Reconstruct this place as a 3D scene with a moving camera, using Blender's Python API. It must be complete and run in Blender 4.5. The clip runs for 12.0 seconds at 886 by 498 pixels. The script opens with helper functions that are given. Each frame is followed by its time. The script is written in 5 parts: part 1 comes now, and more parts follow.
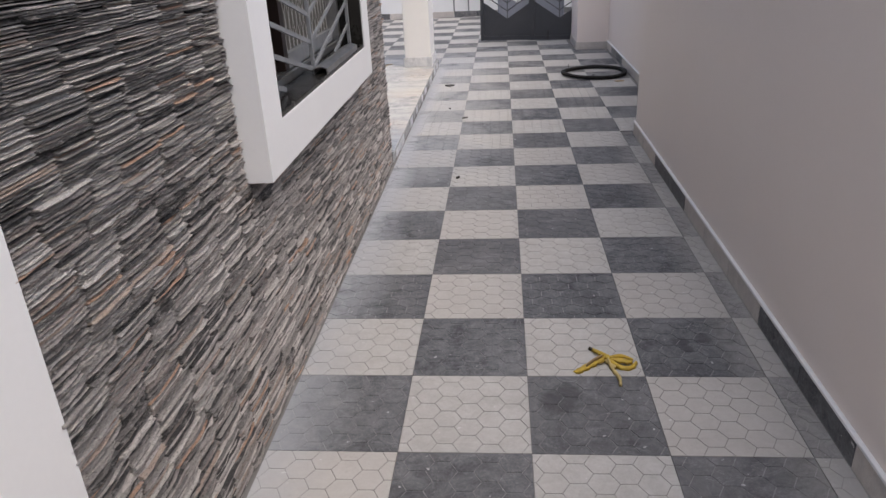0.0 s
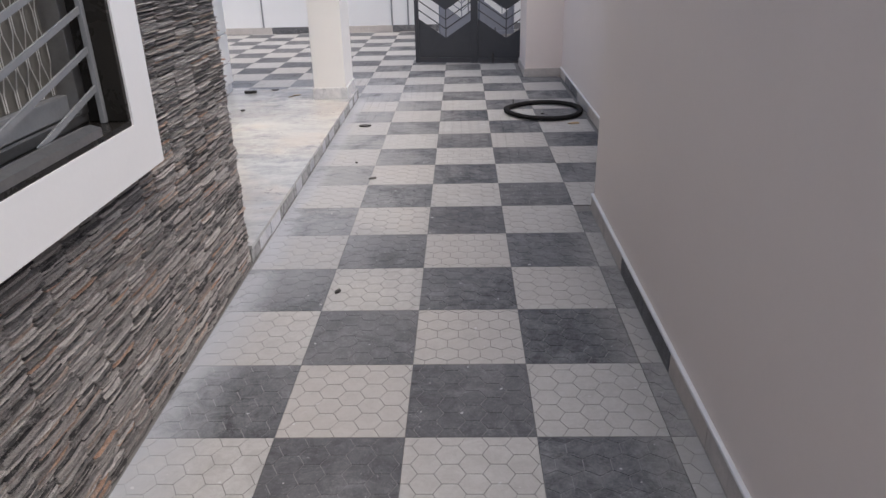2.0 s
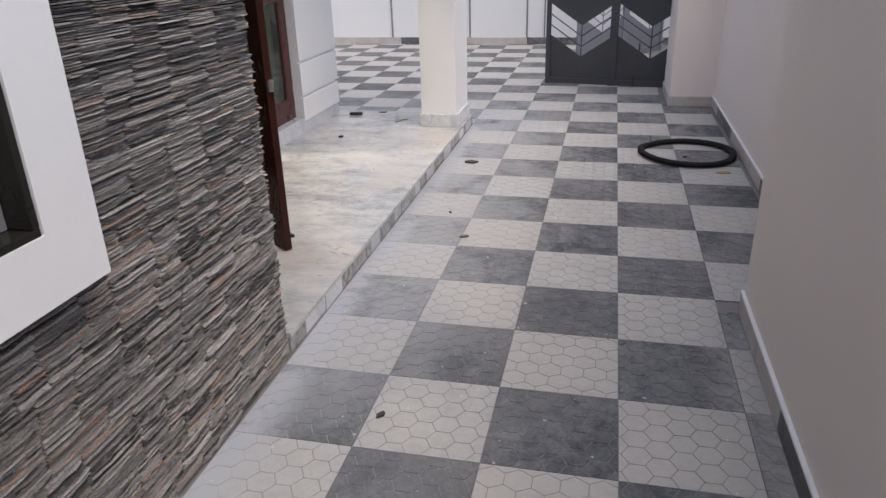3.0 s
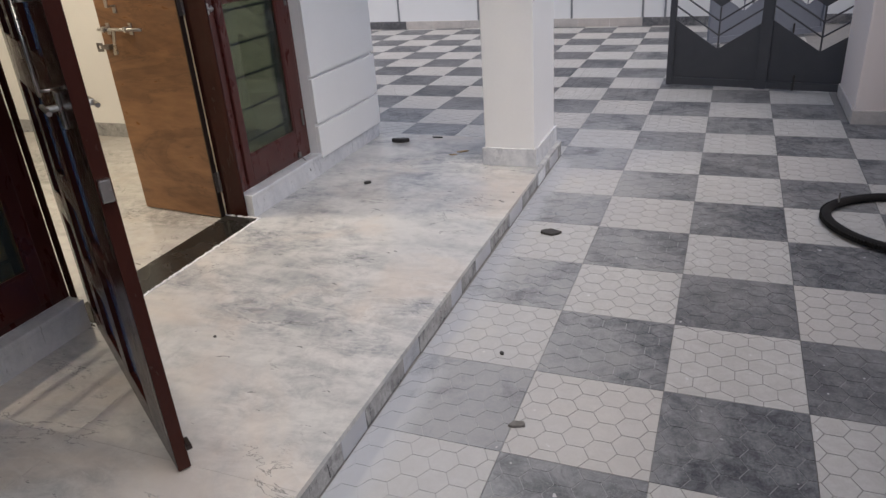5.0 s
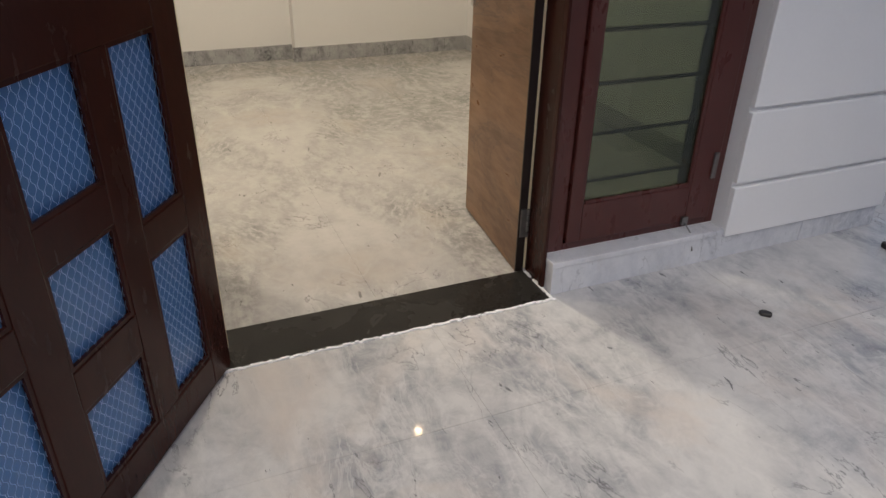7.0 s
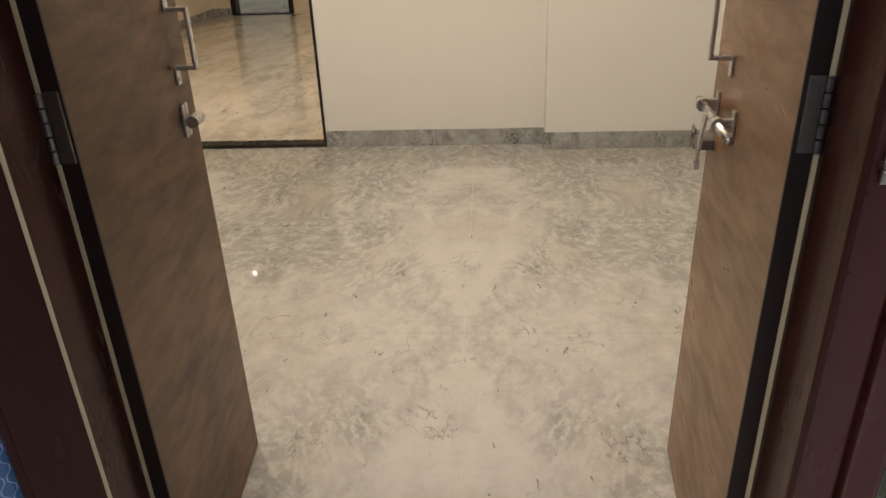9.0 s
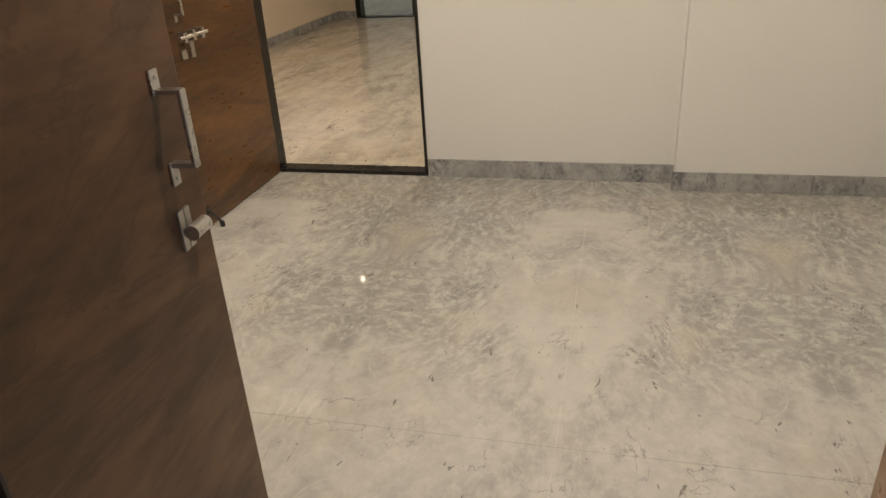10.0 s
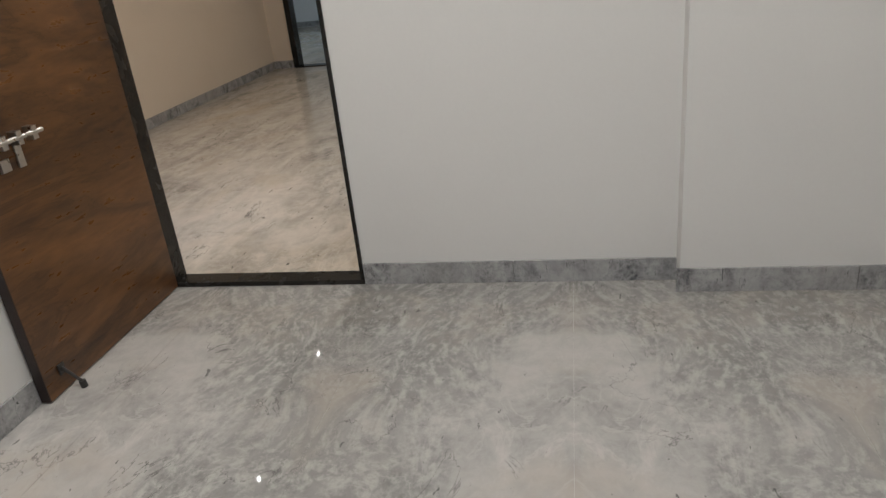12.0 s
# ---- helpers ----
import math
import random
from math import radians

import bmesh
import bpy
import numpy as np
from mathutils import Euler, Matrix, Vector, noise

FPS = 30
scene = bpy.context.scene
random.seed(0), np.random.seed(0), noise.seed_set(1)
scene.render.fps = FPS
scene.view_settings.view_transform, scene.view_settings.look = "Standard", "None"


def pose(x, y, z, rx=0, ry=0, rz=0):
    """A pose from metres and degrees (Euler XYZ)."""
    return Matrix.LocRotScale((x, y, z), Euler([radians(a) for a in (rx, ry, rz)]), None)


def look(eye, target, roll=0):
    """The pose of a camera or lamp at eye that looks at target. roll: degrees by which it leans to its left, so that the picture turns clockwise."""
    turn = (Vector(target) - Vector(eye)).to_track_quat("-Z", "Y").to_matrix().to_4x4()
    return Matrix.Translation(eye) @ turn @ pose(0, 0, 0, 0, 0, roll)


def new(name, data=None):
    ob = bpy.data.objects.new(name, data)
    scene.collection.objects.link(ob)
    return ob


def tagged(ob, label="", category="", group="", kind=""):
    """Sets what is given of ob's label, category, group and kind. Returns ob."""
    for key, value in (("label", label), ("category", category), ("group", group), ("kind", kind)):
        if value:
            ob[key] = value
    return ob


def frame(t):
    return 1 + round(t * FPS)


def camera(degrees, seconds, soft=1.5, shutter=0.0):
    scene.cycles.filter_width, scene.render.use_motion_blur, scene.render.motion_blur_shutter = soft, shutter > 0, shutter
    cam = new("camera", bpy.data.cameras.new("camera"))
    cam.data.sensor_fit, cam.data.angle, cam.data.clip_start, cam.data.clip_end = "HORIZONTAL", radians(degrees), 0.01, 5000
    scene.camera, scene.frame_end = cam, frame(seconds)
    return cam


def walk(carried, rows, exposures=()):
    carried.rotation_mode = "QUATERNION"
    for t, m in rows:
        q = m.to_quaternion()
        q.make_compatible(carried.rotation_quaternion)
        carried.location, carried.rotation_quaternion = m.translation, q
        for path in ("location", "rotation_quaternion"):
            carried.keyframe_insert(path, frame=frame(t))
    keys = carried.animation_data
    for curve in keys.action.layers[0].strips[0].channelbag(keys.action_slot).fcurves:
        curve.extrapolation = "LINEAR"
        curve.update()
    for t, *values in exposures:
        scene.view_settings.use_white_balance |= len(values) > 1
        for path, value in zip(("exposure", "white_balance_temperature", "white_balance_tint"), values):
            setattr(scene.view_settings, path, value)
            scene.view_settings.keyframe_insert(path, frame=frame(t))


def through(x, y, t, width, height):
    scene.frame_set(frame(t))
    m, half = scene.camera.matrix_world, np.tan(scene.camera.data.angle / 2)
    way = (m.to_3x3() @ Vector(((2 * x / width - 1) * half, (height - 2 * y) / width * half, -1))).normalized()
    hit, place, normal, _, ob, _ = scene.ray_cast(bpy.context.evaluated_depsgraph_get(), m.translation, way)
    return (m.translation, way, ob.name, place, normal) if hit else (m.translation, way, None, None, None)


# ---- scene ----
cam = camera(64.1, 12.0)
PATH = [
    (0, (-0.077, -1.667, 1.414), (-0.248, 0.151, 0.597), -2.8),
    (0.5, (-0.018, -1.342, 1.4), (-0.188, 0.473, 0.579), -4.7),
    (1, (0.03, -0.943, 1.396), (0.065, 0.875, 0.563), -2.7),
    (1.5, (0.16, -0.546, 1.401), (0.168, 1.273, 0.57), -2.4),
    (2, (0.185, -0.131, 1.39), (0.126, 1.698, 0.581), -1.4),
    (2.5, (0.256, 0.286, 1.408), (0.239, 2.113, 0.596), -2.4),
    (3, (0.297, 0.748, 1.418), (-0.126, 2.534, 0.626), -1.6),
    (3.2, (0.273, 0.927, 1.399), (-0.227, 2.683, 0.582), -1.5),
    (4.8, (0.05, 2.446, 1.326), (-0.649, 4.128, 0.501), -2.9),
    (5, (0.085, 2.536, 1.352), (-0.614, 4.208, 0.504), -4.2),
    (5.5, (0.028, 2.988, 1.38), (-1.048, 4.477, 0.59), -1.3),
    (6, (-0.128, 3.388, 1.316), (-1.432, 4.666, 0.499), 1.7),
    (6.5, (-0.267, 3.745, 1.276), (-1.744, 4.724, 0.347), -1.5),
    (6.7, (-0.308, 3.893, 1.281), (-1.853, 4.741, 0.335), -0.6),
    (8.3, (-0.827, 4.64, 1.279), (-2.582, 4.73, 0.323), 0.8),
    (8.5, (-0.93, 4.676, 1.293), (-2.698, 4.635, 0.357), -0.6),
    (9, (-1.242, 4.722, 1.34), (-3.041, 4.588, 0.475), -2.2),
    (9.5, (-1.457, 4.713, 1.401), (-3.249, 4.507, 0.538), -2.4),
    (10, (-1.723, 4.756, 1.399), (-3.466, 4.291, 0.535), -3.5),
    (10.5, (-1.958, 4.722, 1.391), (-3.666, 4.143, 0.527), -4.8),
    (11, (-2.173, 4.645, 1.39), (-3.974, 4.42, 0.55), -3.0),
    (11.5, (-2.38, 4.655, 1.388), (-4.186, 4.668, 0.528), -3.6),
    (12, (-2.648, 4.663, 1.4), (-4.444, 4.284, 0.606), -6.2),
]
EXPOSURES = [(0.0, 0.2, 6500, 10), (3.0, 0.12, 6400, 10), (5.0, -0.2, 6300, 10), (5.5, -0.36, 6250, 10), (6.5, -0.45, 6250, 10), (8.5, -0.4, 6350, 10), (9.5, -0.5, 6650, 10), (10.0, -0.52, 6350, 10), (10.5, -0.55, 5900, 10), (11.5, -0.68, 5350, 10), (12.0, -0.7, 5250, 10)]
walk(cam, [(t, look(eye, target, roll)) for t, eye, target, roll in PATH], EXPOSURES)
SKY, ROOM_W, FAR_W = 0.14, 82.0, 26.0   # sky strength; watts of the room lamps

# ---- world, sun, lamps ----
world = bpy.data.worlds.new("sky")
scene.world = world
world.use_nodes = True
wn = world.node_tree.nodes
sky = wn.new("ShaderNodeTexSky")
sky.sky_type = "NISHITA"
sky.sun_disc = False
sky.sun_elevation = radians(62)
sky.sun_rotation = radians(120)
sky.dust_density = 4.0
world.node_tree.links.new(sky.outputs[0], wn["Background"].inputs[0])
wn["Background"].inputs[1].default_value = SKY
sun_data = bpy.data.lights.new("sun", "SUN")
sun_data.energy, sun_data.angle, sun_data.color = 1.4, radians(80), (1, 0.95, 0.88)
sun = new("sun", sun_data)
sun.matrix_world = look((2.7, -1.8, 20), (0, 0.5, 12))


# ---- node materials ----
def start(name, rough=0.5, metal=0.0, spec=0.5):
    m = bpy.data.materials.new(name)
    m.use_nodes = True
    nt = m.node_tree
    b = nt.nodes["Principled BSDF"]
    b.inputs["Roughness"].default_value = rough
    b.inputs["Metallic"].default_value = metal
    b.inputs["Specular IOR Level"].default_value = spec
    return m, nt, b


def node(nt, kind, *wires):
    n = nt.nodes.new(kind)
    for k, v in wires:
        if hasattr(v, "is_output"):
            nt.links.new(v, n.inputs[k])
        else:
            n.inputs[k].default_value = v
    return n


def calc(nt, op, a, b=0.0, clamp=False):
    n = node(nt, "ShaderNodeMath", (0, a), (1, b))
    n.operation, n.use_clamp = op, clamp
    return n.outputs[0]


def blend(nt, f, a, b, mode="MIX"):
    n = nt.nodes.new("ShaderNodeMix")
    n.data_type, n.blend_type = "RGBA", mode
    for k, v in ((0, f), (6, a), (7, b)):
        if hasattr(v, "is_output"):
            nt.links.new(v, n.inputs[k])
        else:
            n.inputs[k].default_value = v if k == 0 else (*v, 1)
    return n.outputs[2]


def place(nt):
    return nt.nodes.new("ShaderNodeNewGeometry").outputs["Position"]


def shift(nt, vec, scale=(1, 1, 1), turn=(0, 0, 0), loc=(0, 0, 0)):
    return node(nt, "ShaderNodeMapping", (0, vec), (1, loc), (2, [radians(a) for a in turn]), (3, scale)).outputs[0]


def grain(nt, vec, scale, detail=4.0, rough=0.55, warp=0.0):
    return node(nt, "ShaderNodeTexNoise", ("Vector", vec), ("Scale", scale), ("Detail", detail), ("Roughness", rough), ("Distortion", warp)).outputs[0]


def span(nt, v, a, b, c=0.0, d=1.0):
    n = node(nt, "ShaderNodeMapRange", (0, v), (1, a), (2, b), (3, c), (4, d))
    n.clamp = True
    return n.outputs[0]


def relief(nt, b, h, strength=0.2, dist=0.01):
    n = node(nt, "ShaderNodeBump", ("Strength", strength), ("Distance", dist), ("Height", h))
    nt.links.new(n.outputs[0], b.inputs["Normal"])


def plain(name, a, c=None, rough=0.5, metal=0.0, scale=8.0, fine=90.0, bump=0.08, amount=0.6, stretch=(1, 1, 1), spec=0.5, rvar=0.12):
    """Two-scale varied surface: blotches and grain between the colours a and c."""
    m, nt, b = start(name, rough, metal, spec)
    c = c or tuple(v * 0.8 for v in a)
    p = shift(nt, place(nt), stretch)
    big, small = grain(nt, p, scale, 5, 0.6, 0.4), grain(nt, p, fine, 3)
    f = calc(nt, "ADD", calc(nt, "MULTIPLY", span(nt, big, 0.3, 0.7), 0.65 * amount), calc(nt, "MULTIPLY", span(nt, small, 0.3, 0.7), 0.35 * amount))
    nt.links.new(blend(nt, f, a, c), b.inputs["Base Color"])
    nt.links.new(span(nt, big, 0.3, 0.7, rough - rvar / 2, rough + rvar / 2), b.inputs["Roughness"])
    relief(nt, b, calc(nt, "ADD", small, big), bump, 0.004)
    return m


def marble(name, light, grey, warm, rough=0.18, scale=1.0, turn=35, book=None, streak=2.4, flecks=0.7, cells=0.0):
    """Clouded marble with mottling, streaks along one direction and short dark flecks. book: seams across which slabs mirror."""
    m, nt, b = start(name, rough, 0, 0.5)
    p = place(nt)
    if book:
        s = node(nt, "ShaderNodeSeparateXYZ", (0, shift(nt, p, (1, 1, 1), (0, 0, -book[4]), (0, 0, 0))))
        mx = node(nt, "ShaderNodeMath", (0, calc(nt, "SUBTRACT", s.outputs[0], book[0])), (1, book[2]))
        my = node(nt, "ShaderNodeMath", (0, calc(nt, "SUBTRACT", s.outputs[1], book[1])), (1, book[3]))
        mx.operation = my.operation = "PINGPONG"
        p = node(nt, "ShaderNodeCombineXYZ", (0, mx.outputs[0]), (1, my.outputs[0])).outputs[0]
    q = shift(nt, p, (scale, scale * streak, scale), (0, 0, turn))
    broad = grain(nt, p, 1.5 * scale, 4, 0.55, 0.8)
    cloud = grain(nt, q, 3.2, 9, 0.66, 0.7)
    mott = grain(nt, p, 17 * scale, 7, 0.72, 0.5)
    f = calc(nt, "ADD", calc(nt, "MULTIPLY", span(nt, cloud, 0.40, 0.62), 0.62), calc(nt, "MULTIPLY", span(nt, mott, 0.42, 0.64), 0.42))
    f = calc(nt, "MULTIPLY", f, span(nt, broad, 0.34, 0.62, 0.35, 1.15), True)
    if cells:
        w2 = shift(nt, node(nt, "ShaderNodeVectorMath", (0, q), (1, node(nt, "ShaderNodeTexNoise", ("Vector", p), ("Scale", 1.1), ("Detail", 2.0)).outputs[1])).outputs[0], (1, 1.15, 1))
        pebble = span(nt, calc(nt, "ADD", calc(nt, "MULTIPLY", grain(nt, w2, 17, 6, 0.62, 0.2), 0.65), calc(nt, "MULTIPLY", grain(nt, p, 40, 6, 0.7, 0.3), 0.35)), 0.46, 0.60)
        uv = node(nt, "ShaderNodeSeparateXYZ", (0, p))
        u, v = uv.outputs[0], uv.outputs[1]
        wob = calc(nt, "SUBTRACT", grain(nt, p, 2.6, 8, 0.62, 0.6), 0.5)
        fray = calc(nt, "SUBTRACT", grain(nt, q, 7.0, 9, 0.7, 0.5), 0.5)
        eu, ev = calc(nt, "DIVIDE", calc(nt, "SUBTRACT", u, 1.05), 0.74), calc(nt, "DIVIDE", v, 0.33)
        lobe = calc(nt, "SQRT", calc(nt, "ADD", calc(nt, "MULTIPLY", eu, eu), calc(nt, "MULTIPLY", ev, ev)))
        lobe = calc(nt, "ADD", lobe, calc(nt, "MULTIPLY", wob, 1.7))
        arm = calc(nt, "ABSOLUTE", calc(nt, "ADD", calc(nt, "SUBTRACT", v, calc(nt, "MULTIPLY", u, 1.05)), calc(nt, "MULTIPLY", fray, 0.5)))
        arm = calc(nt, "MULTIPLY", span(nt, arm, 0.03, 0.15, 0.5, 0), span(nt, u, 0.5, 0.8, 1, 0))
        low = calc(nt, "ABSOLUTE", calc(nt, "ADD", calc(nt, "SUBTRACT", v, calc(nt, "MULTIPLY", u, 0.42)), calc(nt, "MULTIPLY", fray, 0.35)))
        arm = calc(nt, "MAXIMUM", arm, calc(nt, "MULTIPLY", span(nt, low, 0.015, 0.07, 0.45, 0), span(nt, u, 0.6, 1.1, 1, 0)))
        loose = span(nt, grain(nt, q, 1.5, 8, 0.66, 0.9), 0.38, 0.54, 0.45, 1.0)
        zone = calc(nt, "MULTIPLY", calc(nt, "MULTIPLY", span(nt, lobe, 0.85, 1.12), span(nt, calc(nt, "ADD", u, wob), 0.2, 0.5, 0.2, 1)), loose)
        zone = calc(nt, "MAXIMUM", zone, arm, True)
        deep = calc(nt, "ADD", calc(nt, "SUBTRACT", 0.70, calc(nt, "MULTIPLY", pebble, 0.60)), calc(nt, "MULTIPLY", f, 0.35))
        pale = calc(nt, "ADD", 0.02, calc(nt, "MULTIPLY", f, 0.55))
        f = calc(nt, "ADD", calc(nt, "MULTIPLY", deep, zone), calc(nt, "MULTIPLY", pale, calc(nt, "SUBTRACT", 1.0, zone)), True)
    col = blend(nt, f, light, grey)
    col = blend(nt, calc(nt, "MULTIPLY", span(nt, grain(nt, p, 1.9 * scale, 5, 0.6, 0.4), 0.5, 0.66), 0.65), col, warm)
    web = calc(nt, "ABSOLUTE", calc(nt, "SUBTRACT", grain(nt, q, 4.2, 8, 0.62, 0.9), 0.5))
    col = blend(nt, calc(nt, "MULTIPLY", span(nt, web, 0.0, 0.03, 0.5, 0), span(nt, broad, 0.4, 0.6)), col, tuple(v * 1.08 for v in light))
    thin = calc(nt, "ABSOLUTE", calc(nt, "SUBTRACT", grain(nt, shift(nt, place(nt), (scale, scale * streak, 1), (0, 0, turn + 20)), 2.3, 7, 0.6, 0.7), 0.5))
    mask = span(nt, grain(nt, place(nt), 4.0 * scale, 3), 0.50, 0.62)
    col = blend(nt, calc(nt, "MULTIPLY", calc(nt, "MULTIPLY", span(nt, thin, 0.0, 0.007, 1, 0), mask), flecks), col, tuple(v * 0.3 for v in grey))
    dash = span(nt, grain(nt, shift(nt, place(nt), (scale * 1.2, scale * 4.0, 1), (0, 0, turn)), 11, 3, 0.6, 0.5), 0.69, 0.715)
    col = blend(nt, calc(nt, "MULTIPLY", dash, flecks), col, tuple(v * 0.3 for v in grey))
    nt.links.new(col, b.inputs["Base Color"])
    nt.links.new(span(nt, cloud, 0.3, 0.7, rough - 0.008, rough + 0.015), b.inputs["Roughness"])
    relief(nt, b, grain(nt, p, 30, 2), 0.004, 0.004)
    return m


def yard_tile(name, a, c, dirt, hexed=False, smears=0.5):
    """Cement yard tile: cloudy, dusty, with white powder swept along the step."""
    m, nt, b = start(name, 0.62, 0, 0.35)
    p = place(nt)
    rnd = nt.nodes.new("ShaderNodeObjectInfo").outputs["Random"]
    own = node(nt, "ShaderNodeVectorMath", (0, p), (1, node(nt, "ShaderNodeCombineXYZ", (0, calc(nt, "MULTIPLY", rnd, 37.0)), (1, calc(nt, "MULTIPLY", rnd, 91.0))).outputs[0])).outputs[0]
    big, mid, small = grain(nt, p, 3.0, 5, 0.6, 0.5), grain(nt, own, 12, 12, 0.86, 0.7), grain(nt, p, 120, 4, 0.7)
    f = calc(nt, "ADD", calc(nt, "MULTIPLY", span(nt, mid, 0.42, 0.60), 0.75), calc(nt, "MULTIPLY", span(nt, big, 0.38, 0.62), 0.35), True)
    col = blend(nt, f, a, c)
    crack = grain(nt, p, 46, 8, 0.75, 0.6)
    col = blend(nt, calc(nt, "MULTIPLY", span(nt, crack, 0.46, 0.64), 0.45), col, c)
    col = blend(nt, calc(nt, "MULTIPLY", rnd, 0.4), col, (a[0] * 1.10, a[1] * 1.06, a[2] * 1.02))
    col = blend(nt, calc(nt, "MULTIPLY", span(nt, rnd, 0.6, 0.65), 0.25), col, (c[0] * 1.05, c[1], c[2] * 0.97))
    col = blend(nt, calc(nt, "MULTIPLY", span(nt, small, 0.56, 0.72), 0.35), col, dirt)
    smear = calc(nt, "MULTIPLY", span(nt, grain(nt, own, 7.0, 12, 0.84, 1.2), 0.50, 0.66), span(nt, small, 0.36, 0.60, 0.35, 1.0))
    col = blend(nt, calc(nt, "MULTIPLY", smear, smears), col, dirt)
    s = node(nt, "ShaderNodeSeparateXYZ", (0, p))
    edge = calc(nt, "MULTIPLY", span(nt, s.outputs[0], 0.66, 0.88), span(nt, s.outputs[1], 3.2, 3.6, 1, 0))
    edge = calc(nt, "MULTIPLY", calc(nt, "MULTIPLY", edge, span(nt, mid, 0.36, 0.56, 0.35, 0.9)), span(nt, s.outputs[2], 0.002, 0.008, 1, 0))
    col = blend(nt, edge, col, (0.40, 0.385, 0.37))
    near = calc(nt, "MULTIPLY", span(nt, s.outputs[0], -0.55, 0.1, 0.62, 0), span(nt, s.outputs[1], 1.6, 3.3))
    near = calc(nt, "MULTIPLY", near, span(nt, s.outputs[1], 6.6, 8.2, 1, 0))
    left = calc(nt, "MULTIPLY", span(nt, s.outputs[0], -0.82, -0.56, 1.6, 0), calc(nt, "MULTIPLY", span(nt, s.outputs[1], 6.4, 6.8, 1, 0), span(nt, s.outputs[1], 0.6, 3.0, 0.45, 1)))
    pow_ = calc(nt, "MULTIPLY", calc(nt, "MAXIMUM", near, left), span(nt, calc(nt, "ADD", big, calc(nt, "MULTIPLY", mid, 0.5)), 0.46, 0.76), True)
    col = blend(nt, calc(nt, "MULTIPLY", pow_, 0.92), col, (0.47, 0.49, 0.53))
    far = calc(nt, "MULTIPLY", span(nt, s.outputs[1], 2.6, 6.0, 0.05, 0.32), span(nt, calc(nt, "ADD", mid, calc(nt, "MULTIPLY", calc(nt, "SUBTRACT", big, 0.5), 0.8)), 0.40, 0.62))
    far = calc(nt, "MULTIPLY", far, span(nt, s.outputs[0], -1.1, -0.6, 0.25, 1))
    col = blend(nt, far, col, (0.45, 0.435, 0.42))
    spots = span(nt, grain(nt, p, 38, 2, 0.4), 0.735, 0.76)
    col = blend(nt, calc(nt, "MULTIPLY", spots, 0.8), col, (0.62, 0.62, 0.63))
    scr = calc(nt, "ABSOLUTE", calc(nt, "SUBTRACT", grain(nt, shift(nt, p, (1, 5, 1), (0, 0, 25)), 3.0, 6, 0.7, 0.8), 0.5))
    scr = calc(nt, "MULTIPLY", span(nt, scr, 0.0, 0.006, 1, 0), span(nt, grain(nt, p, 5.5, 3), 0.52, 0.64))
    col = blend(nt, calc(nt, "MULTIPLY", scr, 0.55), col, (0.5, 0.5, 0.51))
    wet = None
    for cx, cy, r in ((0.57, 0.626, 0.035), (0.655, 0.652, 0.04), (0.585, 0.575, 0.028), (0.10, 0.25, 0.075), (0.13, 0.30, 0.06), (0.30, 0.05, 0.022)) if hexed else ():
        v = node(nt, "ShaderNodeVectorMath", (0, p), (1, (cx, cy, 0)))
        v.operation = "DISTANCE"
        d = calc(nt, "ADD", v.outputs[1], calc(nt, "MULTIPLY", calc(nt, "SUBTRACT", mid, 0.5), 0.09))
        k = span(nt, d, r * 0.6, r * 1.05, 1, 0)
        wet = k if wet is None else calc(nt, "MAXIMUM", wet, k)
    if wet is not None:
        col = blend(nt, calc(nt, "MULTIPLY", wet, 0.5), col, (0.03, 0.03, 0.033))
    nt.links.new(col, b.inputs["Base Color"])
    nt.links.new(span(nt, mid, 0.3, 0.7, 0.5, 0.75), b.inputs["Roughness"])
    relief(nt, b, calc(nt, "ADD", small, mid), 0.12, 0.003)
    return m


def timber(name, a, c, axis_scale, rough=0.35, spec=0.5, fine=1.0):
    """Veneer with long bands and fibres; axis_scale stretches the figure."""
    m, nt, b = start(name, rough, 0, spec)
    p = shift(nt, nt.nodes.new("ShaderNodeTexCoord").outputs["Object"], axis_scale, (0, 14, 0))
    band, fibre = grain(nt, p, 2.3 * fine, 6, 0.6, 1.8), grain(nt, p, 22 * fine, 4, 0.6, 0.3)
    f = calc(nt, "ADD", calc(nt, "MULTIPLY", span(nt, band, 0.32, 0.68), 0.75), calc(nt, "MULTIPLY", span(nt, fibre, 0.35, 0.65), 0.3), True)
    col = blend(nt, f, a, c)
    line = span(nt, calc(nt, "ABSOLUTE", calc(nt, "SUBTRACT", band, 0.5)), 0, 0.012, 0.5, 0)
    col = blend(nt, line, col, tuple(v * 0.25 for v in a))
    nt.links.new(col, b.inputs["Base Color"])
    nt.links.new(span(nt, fibre, 0.3, 0.7, rough - 0.05, rough + 0.1), b.inputs["Roughness"])
    relief(nt, b, fibre, 0.05, 0.002)
    return m


